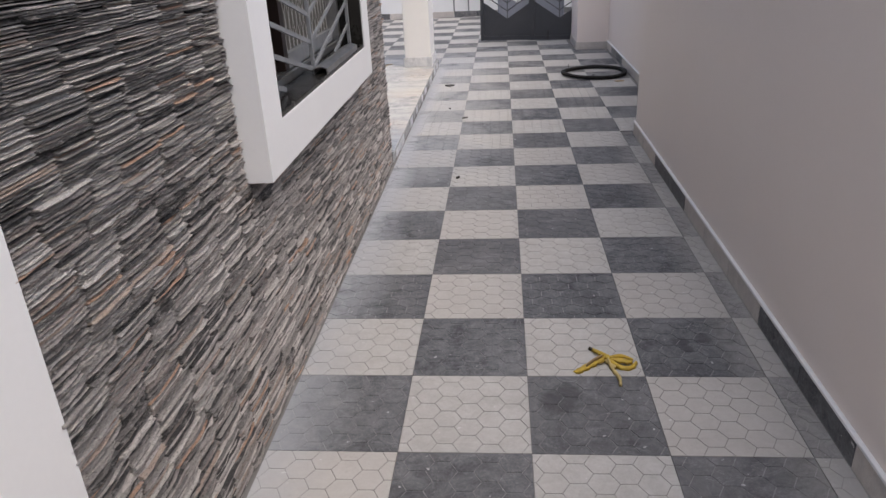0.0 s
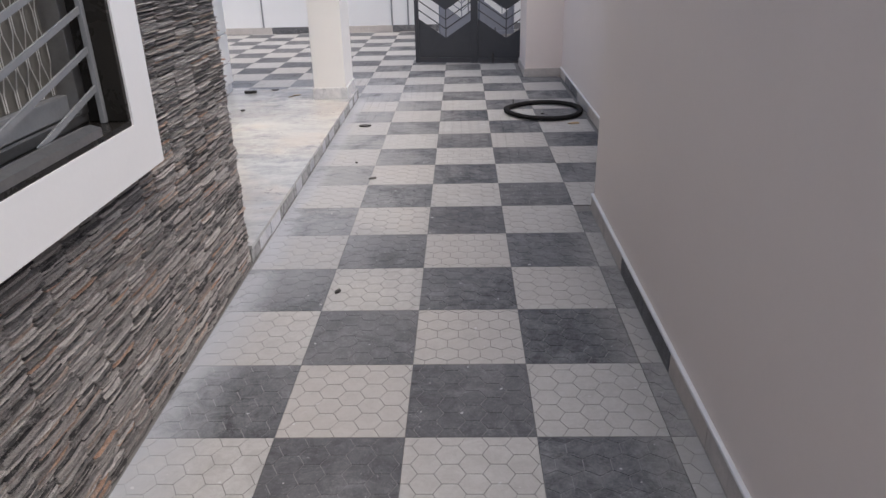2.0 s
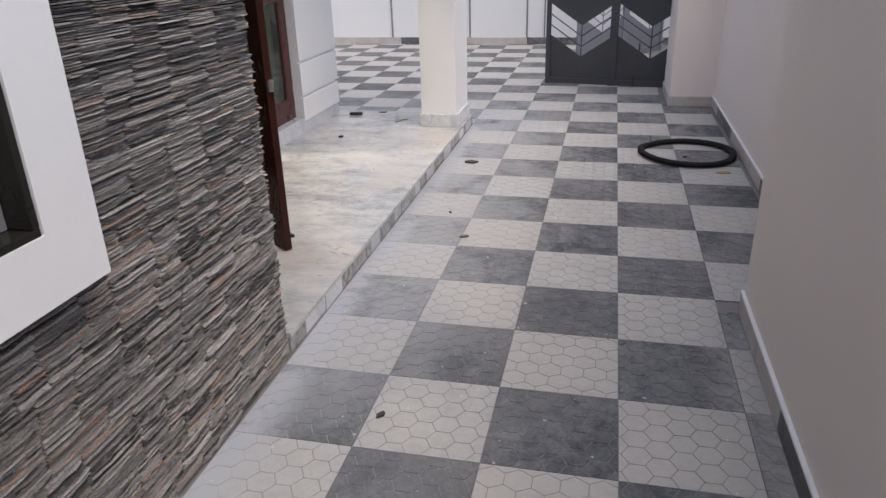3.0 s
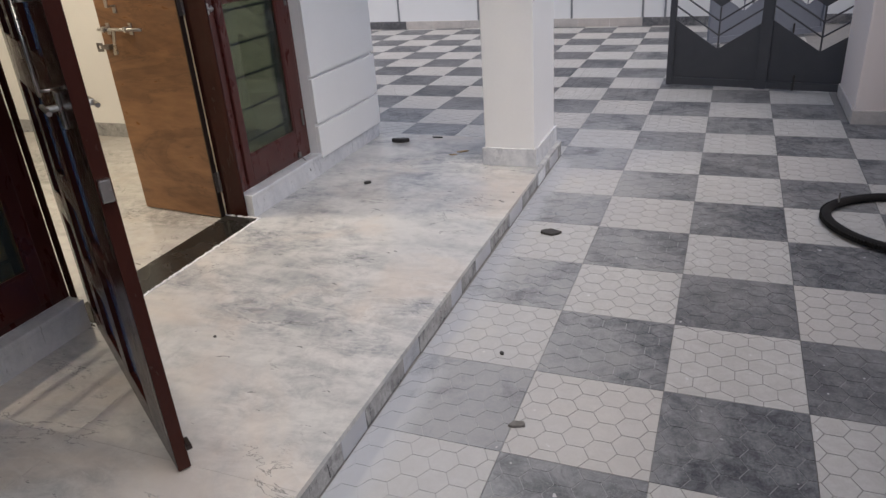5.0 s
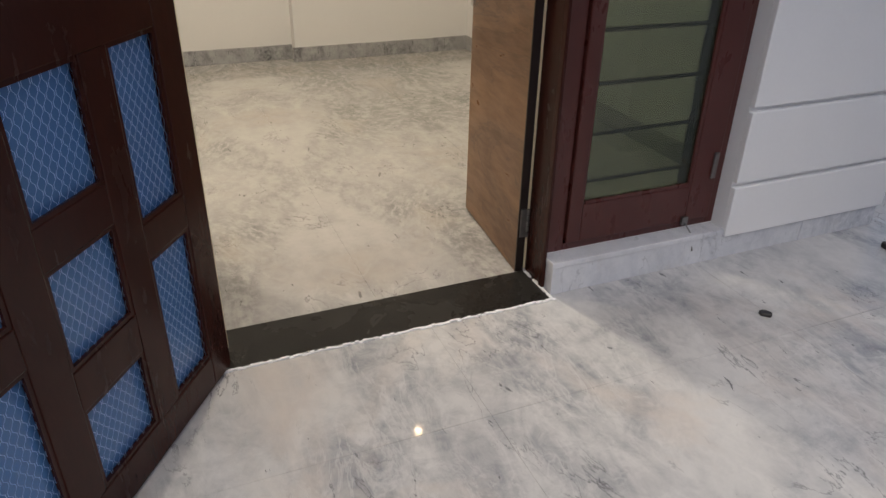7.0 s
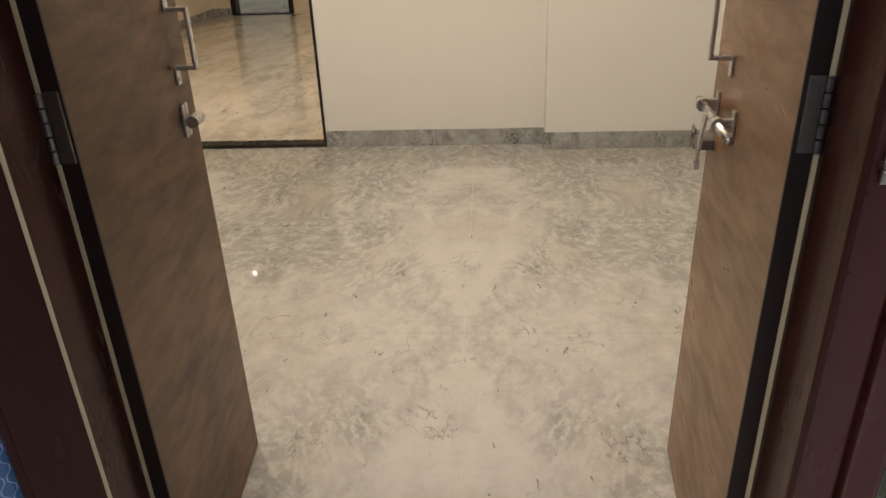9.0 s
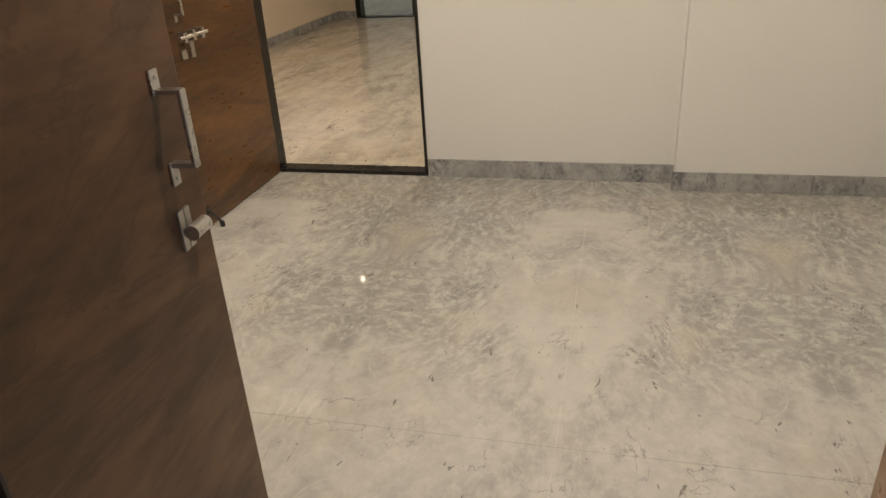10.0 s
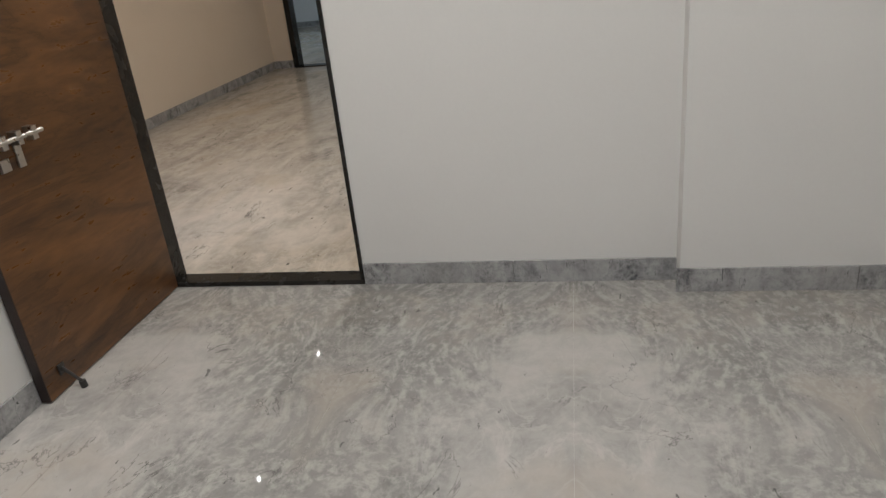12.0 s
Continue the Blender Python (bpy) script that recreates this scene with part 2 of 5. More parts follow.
def ledger(name):
    """Split stone strips, each of its own shade."""
    m, nt, b = start(name, 0.75, 0, 0.3)
    g = nt.nodes.new("ShaderNodeNewGeometry")
    isl, obr = g.outputs["Random Per Island"], nt.nodes.new("ShaderNodeObjectInfo").outputs["Random"]
    r = calc(nt, "FRACT", calc(nt, "ADD", isl, obr))
    ramp = node(nt, "ShaderNodeValToRGB", (0, r))
    stops = ((0.0, (0.09, 0.086, 0.087)), (0.17, (0.26, 0.247, 0.243)), (0.34, (0.43, 0.405, 0.392)), (0.52, (0.35, 0.308, 0.292)), (0.62, (0.56, 0.525, 0.51)), (0.78, (0.76, 0.72, 0.695)), (0.93, (0.58, 0.465, 0.395)), (0.97, (0.62, 0.41, 0.30)))
    e = ramp.color_ramp.elements
    while len(e) < len(stops):
        e.new(0.5)
    for k, (at, col) in zip(e, stops):
        k.position, k.color = at, (*col, 1)
    ramp.color_ramp.interpolation = "CONSTANT"
    p = shift(nt, g.outputs["Position"], (1, 1, 3))
    n1, n2 = grain(nt, p, 26, 10, 0.82), grain(nt, p, 150, 6, 0.8)
    col = blend(nt, calc(nt, "MULTIPLY", span(nt, n1, 0.50, 0.62), 0.6), ramp.outputs[0], (0.66, 0.62, 0.60))
    col = blend(nt, calc(nt, "MULTIPLY", span(nt, n2, 0.53, 0.62), 0.65), col, (0.06, 0.057, 0.056))
    nt.links.new(col, b.inputs["Base Color"])
    relief(nt, b, calc(nt, "ADD", calc(nt, "MULTIPLY", n1, 1.6), n2), 0.9, 0.008)
    return m


def clear(name, tint, rough=0.02, through=0.75):
    """Thin tinted pane: part mirror, part see-through."""
    m, nt, b = start(name, rough, 0, 0.5)
    out = nt.nodes["Material Output"]
    lw = calc(nt, "ADD", calc(nt, "MULTIPLY", calc(nt, "POWER", nt.nodes.new("ShaderNodeLayerWeight").outputs["Facing"], 4.0), 0.6), 0.035)
    tr, gl = node(nt, "ShaderNodeBsdfTransparent", (0, (*tint, 1))), node(nt, "ShaderNodeBsdfGlossy", ("Roughness", rough))
    b.inputs["Base Color"].default_value = (*[v * 0.75 for v in tint], 1)
    body = node(nt, "ShaderNodeMixShader", (0, through), (1, b.outputs[0]), (2, tr.outputs[0]))
    mix = node(nt, "ShaderNodeMixShader", (0, lw), (1, body.outputs[0]), (2, gl.outputs[0]))
    nt.links.new(mix.outputs[0], out.inputs[0])
    return m


def glow(name, col, power):
    m, nt, b = start(name)
    b.inputs["Emission Color"].default_value = (*col, 1)
    b.inputs["Emission Strength"].default_value = power
    return m


M_WALL = plain("cream_grey_wall_paint", (0.875, 0.79, 0.745), (0.835, 0.75, 0.705), 0.6, scale=1.3, fine=60, bump=0.05)
M_WHITE = plain("white_wall_paint", (0.88, 0.88, 0.885), (0.82, 0.82, 0.828), 0.55, scale=2, fine=80, bump=0.05)
M_ROOM = plain("off_white_room_paint", (0.75, 0.735, 0.71), (0.70, 0.685, 0.66), 0.6, scale=1.5, fine=70, bump=0.04)
M_BEIGE = plain("beige_room_paint", (0.72, 0.63, 0.52), (0.67, 0.58, 0.47), 0.6, scale=1.5, fine=70, bump=0.04)
M_CEIL = plain("ceiling_paint", (0.78, 0.78, 0.77), None, 0.7, scale=2, bump=0.04, amount=0.3)
M_GROUND = plain("bare_cement", (0.30, 0.29, 0.28), (0.2, 0.19, 0.18), 0.85, scale=2, bump=0.3)
M_JOINT = plain("tile_joint", (0.26, 0.25, 0.245), (0.17, 0.16, 0.16), 0.85, scale=20, bump=0.2)
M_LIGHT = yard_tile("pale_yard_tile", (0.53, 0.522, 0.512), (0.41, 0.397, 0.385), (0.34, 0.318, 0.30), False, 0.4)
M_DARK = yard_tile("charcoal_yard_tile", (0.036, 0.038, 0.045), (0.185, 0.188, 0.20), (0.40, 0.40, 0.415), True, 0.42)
M_SKTILE = yard_tile("dusty_skirting_tile", (0.64, 0.60, 0.57), (0.50, 0.47, 0.45), (0.36, 0.34, 0.32), False, 0.5)
M_GROOVE_L = yard_tile("groove_in_pale_tile", (0.13, 0.122, 0.118), (0.26, 0.245, 0.235), (0.3, 0.28, 0.26))
M_GROOVE_D = yard_tile("groove_in_charcoal_tile", (0.40, 0.40, 0.41), (0.15, 0.15, 0.16), (0.36, 0.36, 0.36))
M_VMARBLE = marble("white_grey_veranda_marble", (0.62, 0.613, 0.60), (0.29, 0.298, 0.318), (0.62, 0.55, 0.49), 0.05, 0.9, 38, None, 2.6, 0.75)
M_RMARBLE = marble("grey_white_room_marble", (0.52, 0.495, 0.465), (0.22, 0.215, 0.205), (0.45, 0.40, 0.345), 0.03, 1.0, 30, (-3.215, 4.635, 2.1, 0.77, 0.0), 1.6, 0.65, 1.0)
M_FMARBLE = marble("streaked_far_room_marble", (0.68, 0.61, 0.52), (0.30, 0.27, 0.23), (0.56, 0.47, 0.35), 0.05, 0.6, 62, None, 3.0, 0.95)
M_GROUT = plain("pale_slab_joint", (0.60, 0.58, 0.55), None, 0.8, scale=20)
M_SKMARBLE = marble("grey_skirting_marble", (0.44, 0.435, 0.43), (0.08, 0.08, 0.088), (0.36, 0.35, 0.34), 0.25, 2.2, 20, None, 1.6, 0.9)
M_SILL = marble("pale_sill_marble", (0.74, 0.75, 0.78), (0.48, 0.50, 0.55), (0.66, 0.64, 0.62), 0.25, 1.6, 30, None, 1.8, 0.4)
M_BLACK = plain("black_granite", (0.012, 0.011, 0.010), (0.04, 0.037, 0.033), 0.26, spec=0.25, scale=5, fine=200, bump=0.03)
M_STONE = ledger("split_ledger_stone")
M_MORTAR = plain("dark_backing", (0.02, 0.019, 0.018), None, 0.95, scale=12, bump=0.3)
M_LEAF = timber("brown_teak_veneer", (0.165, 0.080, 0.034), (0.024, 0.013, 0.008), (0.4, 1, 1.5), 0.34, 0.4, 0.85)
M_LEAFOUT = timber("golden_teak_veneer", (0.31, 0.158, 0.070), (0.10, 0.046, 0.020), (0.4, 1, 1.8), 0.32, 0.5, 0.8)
M_DKFRAME = plain("black_brown_frame_paint", (0.014, 0.008, 0.007), (0.024, 0.013, 0.011), 0.45, scale=10, fine=60, bump=0.06)
M_MAROON = plain("maroon_wood_paint", (0.085, 0.022, 0.018), (0.055, 0.015, 0.012), 0.3, scale=6, fine=40, bump=0.06, stretch=(3, 3, 1))
M_SCREEN = plain("dark_brown_polished_wood", (0.050, 0.015, 0.011), (0.026, 0.008, 0.006), 0.24, scale=6, fine=40, bump=0.05, stretch=(3, 3, 1), spec=0.2)
M_STEEL = plain("brushed_steel", (0.62, 0.60, 0.57), (0.45, 0.44, 0.42), 0.3, 1.0, scale=30, bump=0.03)
M_HINGE = plain("dull_hinge_steel", (0.30, 0.29, 0.28), (0.16, 0.155, 0.15), 0.4, 1.0, scale=30, bump=0.08)
M_IRON = plain("charcoal_gate_paint", (0.062, 0.064, 0.072), (0.045, 0.046, 0.052), 0.45, scale=5, bump=0.06)
# Charcoal gate paint with the far leaf's brighter, bluer skylight mixed into it.
M_IRON_LIT = plain("sky_brightened_gate_paint", (0.20, 0.215, 0.26), (0.15, 0.16, 0.20), 0.45, scale=5, bump=0.06)
M_GRILL = plain("grey_grille_paint", (0.26, 0.27, 0.285), (0.17, 0.175, 0.185), 0.45, scale=14, bump=0.06)
M_BARS = plain("dark_window_bar_paint", (0.022, 0.03, 0.036), None, 0.4, scale=14, bump=0.06)
M_ALU = plain("grey_aluminium", (0.42, 0.42, 0.42), (0.28, 0.28, 0.28), 0.38, 0.9, scale=20, bump=0.04)
M_WIRE = plain("galvanised_wire", (0.78, 0.77, 0.74), (0.42, 0.41, 0.39), 0.45, 0.3, scale=40, bump=0.03)
M_BLUEWIRE = plain("blue_plastic_net", (0.42, 0.60, 0.84), (0.24, 0.44, 0.74), 0.45, scale=40, bump=0.03)
M_CURTAIN = plain("dusty_fly_net", (0.17, 0.16, 0.14), (0.10, 0.095, 0.085), 0.85, scale=9, fine=300, bump=0.2)
# Cream for room light in the main door's hinge gaps; also the screen door edge.
M_CREAM = plain("cream_gap_light_and_edge", (0.80, 0.68, 0.44), None, 0.5, scale=9, bump=0.04, amount=0.4)
M_GLASS = clear("green_tinted_window_glass", (0.34, 0.385, 0.33), 0.03, 0.9)
M_BLUE = clear("blue_film_pane", (0.20, 0.46, 0.88), 0.25, 0.4)
M_RUBBER = plain("black_tyre_rubber", (0.013, 0.012, 0.012), (0.026, 0.022, 0.020), 0.75, scale=20, bump=0.15, spec=0.25)
M_PEEL = plain("yellow_banana_peel", (0.62, 0.44, 0.05), (0.36, 0.22, 0.04), 0.55, scale=32, fine=160, bump=0.25, amount=0.8)
M_PITH = plain("pale_peel_lining", (0.58, 0.46, 0.20), (0.38, 0.27, 0.10), 0.7, scale=30, bump=0.1)
M_STEM = plain("dark_peel_stem", (0.05, 0.04, 0.02), None, 0.7, scale=30)
M_CLOTH = plain("crimson_cotton", (0.42, 0.015, 0.085), (0.28, 0.008, 0.05), 0.85, scale=20, fine=300, bump=0.25)
M_CHIP = plain("black_plastic_scrap", (0.022, 0.02, 0.02), (0.06, 0.055, 0.05), 0.5, scale=60, bump=0.2)
M_CHIPG = plain("grey_scrap", (0.20, 0.19, 0.18), (0.06, 0.055, 0.05), 0.6, scale=60, bump=0.2)
M_CARD = plain("tan_scrap", (0.42, 0.30, 0.16), (0.28, 0.19, 0.10), 0.8, scale=40, bump=0.15)
M_LAMP = glow("lamp_disc", (1.0, 0.72, 0.40), 14.0)
M_TRIM = plain("white_lamp_rim", (0.8, 0.8, 0.8), None, 0.4)


# ---- builders ----
def box(bm, x0, x1, y0, y1, z0, z1, bevel=0.0):
    r = bmesh.ops.create_cube(bm, size=1.0, matrix=Matrix.LocRotScale(((x0 + x1) / 2, (y0 + y1) / 2, (z0 + z1) / 2), None, (x1 - x0, y1 - y0, z1 - z0)))
    if bevel:
        es = list({e for v in r["verts"] for e in v.link_edges})
        bmesh.ops.bevel(bm, geom=es, offset=bevel, segments=2, affect="EDGES", profile=0.6)
    return bm


def boxes(*rows, bevel=0.0):
    bm = bmesh.new()
    for r in rows:
        box(bm, *r, bevel=bevel)
    return bm


def rod(bm, a, b, r, sides=10, r2=None):
    """A round bar between two points."""
    a, b = Vector(a), Vector(b)
    m = Matrix.Translation((a + b) / 2) @ (b - a).to_track_quat("Z", "Y").to_matrix().to_4x4()
    bmesh.ops.create_cone(bm, cap_ends=True, segments=sides, radius1=r, radius2=r if r2 is None else r2, depth=(b - a).length, matrix=m)
    return bm


def strip(bm, a, b, w, t, up=(0, 0, 1)):
    """A flat bar between two points; w across, t thick."""
    a, b = Vector(a), Vector(b)
    d = (b - a).normalized()
    n = d.cross(Vector(up)).normalized()
    s = n.cross(d).normalized()
    m = Matrix((( *d, 0), (*n, 0), (*s, 0), (0, 0, 0, 1))).transposed()
    m.translation = (a + b) / 2
    bmesh.ops.create_cube(bm, size=1.0, matrix=m @ Matrix.Diagonal(((b - a).length, t, w, 1)))
    return bm


def slab(bm, pts, depth, axis="y", at=0.0):
    """A flat polygon given in two coordinates, extruded by depth across axis."""
    def put(u, v, d):
        return (u, at + d, v) if axis == "y" else (u, v, at + d)
    a = [bm.verts.new(put(u, v, 0)) for u, v in pts]
    c = [bm.verts.new(put(u, v, depth)) for u, v in pts]
    n = len(pts)
    bm.faces.new(a)
    bm.faces.new(c[::-1])
    for i in range(n):
        bm.faces.new((a[i], c[i], c[(i + 1) % n], a[(i + 1) % n]))
    bmesh.ops.recalc_face_normals(bm, faces=bm.faces)
    return bm


def finish(name, bm, mat, smooth=False):
    me = bpy.data.meshes.new(name)
    bm.to_mesh(me)
    bm.free()
    for m in mat if isinstance(mat, (list, tuple)) else (mat,):
        me.materials.append(m)
    if smooth:
        for p in me.polygons:
            p.use_smooth = True
    return new(name, me)


def part(name, bm, mat, parent, label="", smooth=False):
    ob = finish(name, bm, mat, smooth)
    ob.parent = parent
    return tagged(ob, label)


def piece(name, mesh, parent, at=(0, 0, 0)):
    ob = new(name, mesh)
    ob.parent, ob.location = parent, at
    return ob


def thing(name, label, category, at=(0, 0, 0), turn=0.0, group="", kind=""):
    ob = new(name)
    ob.matrix_basis = pose(*at, 0, 0, turn)
    ob.empty_display_size = 0.1
    return tagged(ob, label, category, group, kind)


def solid(name, bm, mat, label, category="wall"):
    return tagged(finish(name, bm, mat), label, category, "", "structure")


# ---- plan ----
VZ, RZ = 0.09, 0.085            # veranda floor, room floor
STEP_X, WALL_X, BAY_X = -0.805, 0.892, 1.238
FACE_X = -1.992                 # outer face of the door wall
ROOM_X, ROOM_X2 = -5.275, -5.172
DOOR_Y = 4.6335                 # middle of the double door
END_Y, HOUSE_Y, FAR_Y = 2.87, 6.565, 11.7
TOP = 3.1
FENCE = 1.75                    # height of the boundary walls

# ---- ground and floors ----
tagged(finish("ground", boxes((-60, 60, -60, 60, -0.3, -0.03)), M_GROUND), "bare grey cement ground under the yard", "ground", "", "structure")
floor = tagged(finish("floor_yard", boxes((-5.6, 2.6, -3.2, FAR_Y, -0.03, -0.006)), M_JOINT), "chequered yard floor of pale and charcoal tiles", "floor", "", "structure")
veranda = tagged(finish("floor_veranda", boxes((FACE_X - 0.02, STEP_X - 0.012, END_Y, 6.62, -0.03, VZ - 0.0014)), M_GROUT), "raised veranda floor of polished white marble slabs", "floor", "", "structure")
room_floor = tagged(finish("floor_room", boxes((ROOM_X - 0.05, -2.15, 2.75, 6.31, -0.03, RZ - 0.0014)), M_GROUT), "polished grey and white bookmatched marble floor", "floor", "", "structure")
far_floor = tagged(finish("floor_far_room", boxes((-17.4, ROOM_X - 0.05, -2.5, 4.6, -0.03, RZ - 0.004)), M_FMARBLE), "polished streaked marble floor of the far room", "floor", "", "structure")

# ---- walls of the passage and yard ----
solid("wall_passage", boxes((WALL_X, BAY_X, -3.2, 3.50, -0.03, FENCE), (BAY_X, BAY_X + 0.15, -3.2, 7.52, -0.03, FENCE)), M_WALL, "plain warm grey painted passage wall")
pier = solid("wall_gate_pier", boxes((0.855, BAY_X + 0.15, 7.52, 8.28, -0.03, 2.4), bevel=0.01), M_WALL, "warm grey painted gate pier", "pier")
solid("wall_street", boxes((2.2, 2.4, 8.28, FAR_Y, -0.03, FENCE+0.5)), M_WALL, "painted boundary wall beyond the gate")
solid("wall_behind", boxes((-3.0, 2.6, -3.4, -3.2, -0.03, FENCE+0.5)), M_WALL, "painted wall that closes the passage")
far_wall = solid("wall_far", boxes((-8, 2.6, FAR_Y, FAR_Y + 0.2, -0.03, FENCE+0.5)), M_WHITE, "white far boundary wall with vertical grooves")
solid("wall_yard_west", boxes((-5.8, -5.6, 6.6, FAR_Y, -0.03, FENCE+0.5)), M_WHITE, "white boundary wall of the yard")
for gx in (-4.62, -4.14, -3.0, -1.78, -0.92, -0.66, 0.3):
    part("groove_bead", boxes((gx - 0.012, gx + 0.012, FAR_Y - 0.012, FAR_Y + 0.002, 0.1, FENCE + 0.5), bevel=0.003), M_GRILL, far_wall)

# stone-clad block, with a real window opening
Y0, Y1, WZ0, WZ1, SUR_Z = 0.383, 1.80, 0.925, 2.1, 0.78   # window opening; foot of its surround
solid("wall_stone_block", boxes(
    (-1.0, -0.83, -3.2, Y0, -0.03, TOP), (-1.0, -0.83, Y1, END_Y, -0.03, TOP), (-1.0, -0.83, Y0, Y1, -0.03, WZ0), (-1.0, -0.83, Y0, Y1, WZ1, TOP),
    (-2.2, -0.83, END_Y - 0.001 - 0.12, END_Y - 0.001, -0.03, TOP), (-3.0, -1.0, -3.2, -3.0, -0.03, TOP), (-3.2, -3.0, -3.2, END_Y - 0.12, -0.03, TOP)), M_MORTAR, "backing wall of the stone-clad room")
solid("wall_plaster_strip", boxes((-0.832, -0.806, -3.2, -0.765, -0.03, TOP)), M_WHITE, "white plastered wall beside the stone cladding")
solid("ceiling_stone_room", boxes((-3.2, -0.83, -3.2, END_Y, TOP, TOP + 0.15)), M_CEIL, "flat roof slab over the stone-clad room", "ceiling")
tagged(finish("floor_stone_room", boxes((-3.0, -1.0, -3.0, END_Y - 0.12, -0.03, 0.05)), M_GROUND), "dark floor inside the stone-clad room", "floor", "", "structure")

# ---- door wall of the house ----
WL0, WL1, WR0, WR1, SZ, WT = 3.452, 4.117, 5.15, 5.815, 0.206, 2.12
solid("wall_door", boxes(
    (-2.2, FACE_X, END_Y, WL0, -0.03, TOP), (-2.2, FACE_X, WL0, WR1, WT, TOP), (-2.2, FACE_X, WR1, HOUSE_Y, -0.03, TOP),
    (-2.2, -2.045, WL0, WL1, -0.03, SZ), (-2.2, -2.045, WR0, WR1, -0.03, SZ)), M_WHITE, "white outer wall round the double door")
solid("wall_house_side", boxes((-5.6, -2.2, HOUSE_Y - 0.2, HOUSE_Y, -0.03, TOP)), M_WHITE, "white side wall of the house")
solid("ceiling_veranda", boxes((-2.2, STEP_X, END_Y, 6.66, 2.75, 2.9)), M_CEIL, "white veranda ceiling slab", "ceiling")
# rooms
DJ0, DJ1, DT = 2.85, 3.745, 2.1
solid("wall_room_back", boxes((ROOM_X - 0.10, ROOM_X, DJ1, 5.035, -0.03, TOP), (ROOM_X - 0.10, ROOM_X2, 5.035, 6.36, -0.03, TOP), (ROOM_X - 0.10, ROOM_X, DJ0, DJ1, DT, TOP), (ROOM_X - 0.10, ROOM_X, 2.6, DJ0, -0.03, TOP)), M_ROOM, "off-white room wall with a shallow pilaster")
solid("wall_room_north", boxes((ROOM_X, -2.2, 6.29, 6.36, -0.03, TOP)), M_ROOM, "off-white side wall of the room")
solid("wall_room_south", boxes((ROOM_X, -2.2, 2.6, 2.825, -0.03, TOP)), M_ROOM, "off-white side wall beside the open inner door")
solid("wall_room_entry", boxes((-2.212, -2.2, 2.825, WL0, RZ, TOP), (-2.212, -2.2, WR1, 6.29, RZ, TOP), (-2.212, -2.2, WL0, WR1, WT, TOP), (-2.212, -2.2, WL0, WL1, RZ, SZ), (-2.212, -2.2, WR0, WR1, RZ, SZ)), M_ROOM, "off-white inner face of the entrance wall")
solid("ceiling_room", boxes((ROOM_X - 0.10, -2.0, 2.6, HOUSE_Y, TOP, TOP + 0.15)), M_CEIL, "white room ceiling", "ceiling")
solid("wall_far_room_south", boxes((-11.6, ROOM_X - 0.10, 0.6, 0.80, -0.03, TOP)), M_BEIGE, "beige side wall of the far room")
solid("wall_far_room_north", boxes((-11.6, ROOM_X - 0.10, 4.3, 4.5, -0.03, TOP)), M_BEIGE, "beige wall of the far room")
solid("wall_far_room_west", boxes((-11.76, -11.6, 0.6, 1.08, -0.03, TOP), (-11.76, -11.6, 1.96, 4.5, -0.03, TOP), (-11.76, -11.6, 1.08, 1.96, 2.1, TOP)), M_BEIGE, "beige end wall with a doorway")
solid("wall_end_room", boxes((-17.2, -17.0, -2.4, 4.0, -0.03, TOP), (-17.0, -11.76, -2.4, -2.2, -0.03, TOP), (-17.0, -11.76, 3.8, 4.0, -0.03, TOP)), M_WHITE, "pale wall of the last room")
solid("ceiling_far_room", boxes((-17.2, ROOM_X - 0.10, -2.4, 4.5, TOP, TOP + 0.15)), M_CEIL, "white ceiling over the far rooms", "ceiling")


# ---- room lamps: a few placed from floor reflections, the others added for light ----
def downlight(x, y, power, col=(1.0, 0.86, 0.66), wide=0.03, top=TOP):
    t = thing("ceiling_downlight", "small round warm white ceiling downlight, out of view", "ceiling light", (x, y, top), group="ceiling downlights")
    bm = bmesh.new()
    rod(bm, (0, 0, -0.016), (0, 0, 0.0), wide * 0.6 + 0.02, 24, wide * 0.6 + 0.03)
    part("rim", bm, M_TRIM, t)
    bm = bmesh.new()
    rod(bm, (0, 0, -0.02), (0, 0, -0.015), wide / 2, 24)
    part("lens", bm, M_LAMP, t, "glowing warm white lens")
    d = bpy.data.lights.new("downlight", "AREA")
    d.shape, d.size, d.energy, d.color, d.spread = "DISK", wide, power, col, radians(170)
    lamp = new("downlight", d)
    lamp.matrix_world = pose(x, y, top - 0.03)


# Weak lamp placed from its reflection on the veranda marble.
downlight(-4.55, 5.68, ROOM_W * 0.012, (1.0, 0.72, 0.4), 0.025)
# Two added main lamps, unseen, which light the room without showing in the floor.
downlight(-3.25, 4.8, ROOM_W * 0.58, wide=0.12)
downlight(-3.7, 3.45, ROOM_W * 0.44, wide=0.12)
# First two fit floor reflections; the y=3.9 pair is added, hidden by the wall.
for lx, ly, k in ((-7.3, 1.75, 0.03), (-9.4, 1.6, 0.03), (-6.8, 3.9, 1.5), (-9.2, 3.9, 1.4)):
    downlight(lx, ly, FAR_W * k, (1.0, 0.85, 0.63), 0.018)
# Unseen lamp added to light the last room.
downlight(-14.1, 0.8, FAR_W, (0.93, 1.0, 0.88))


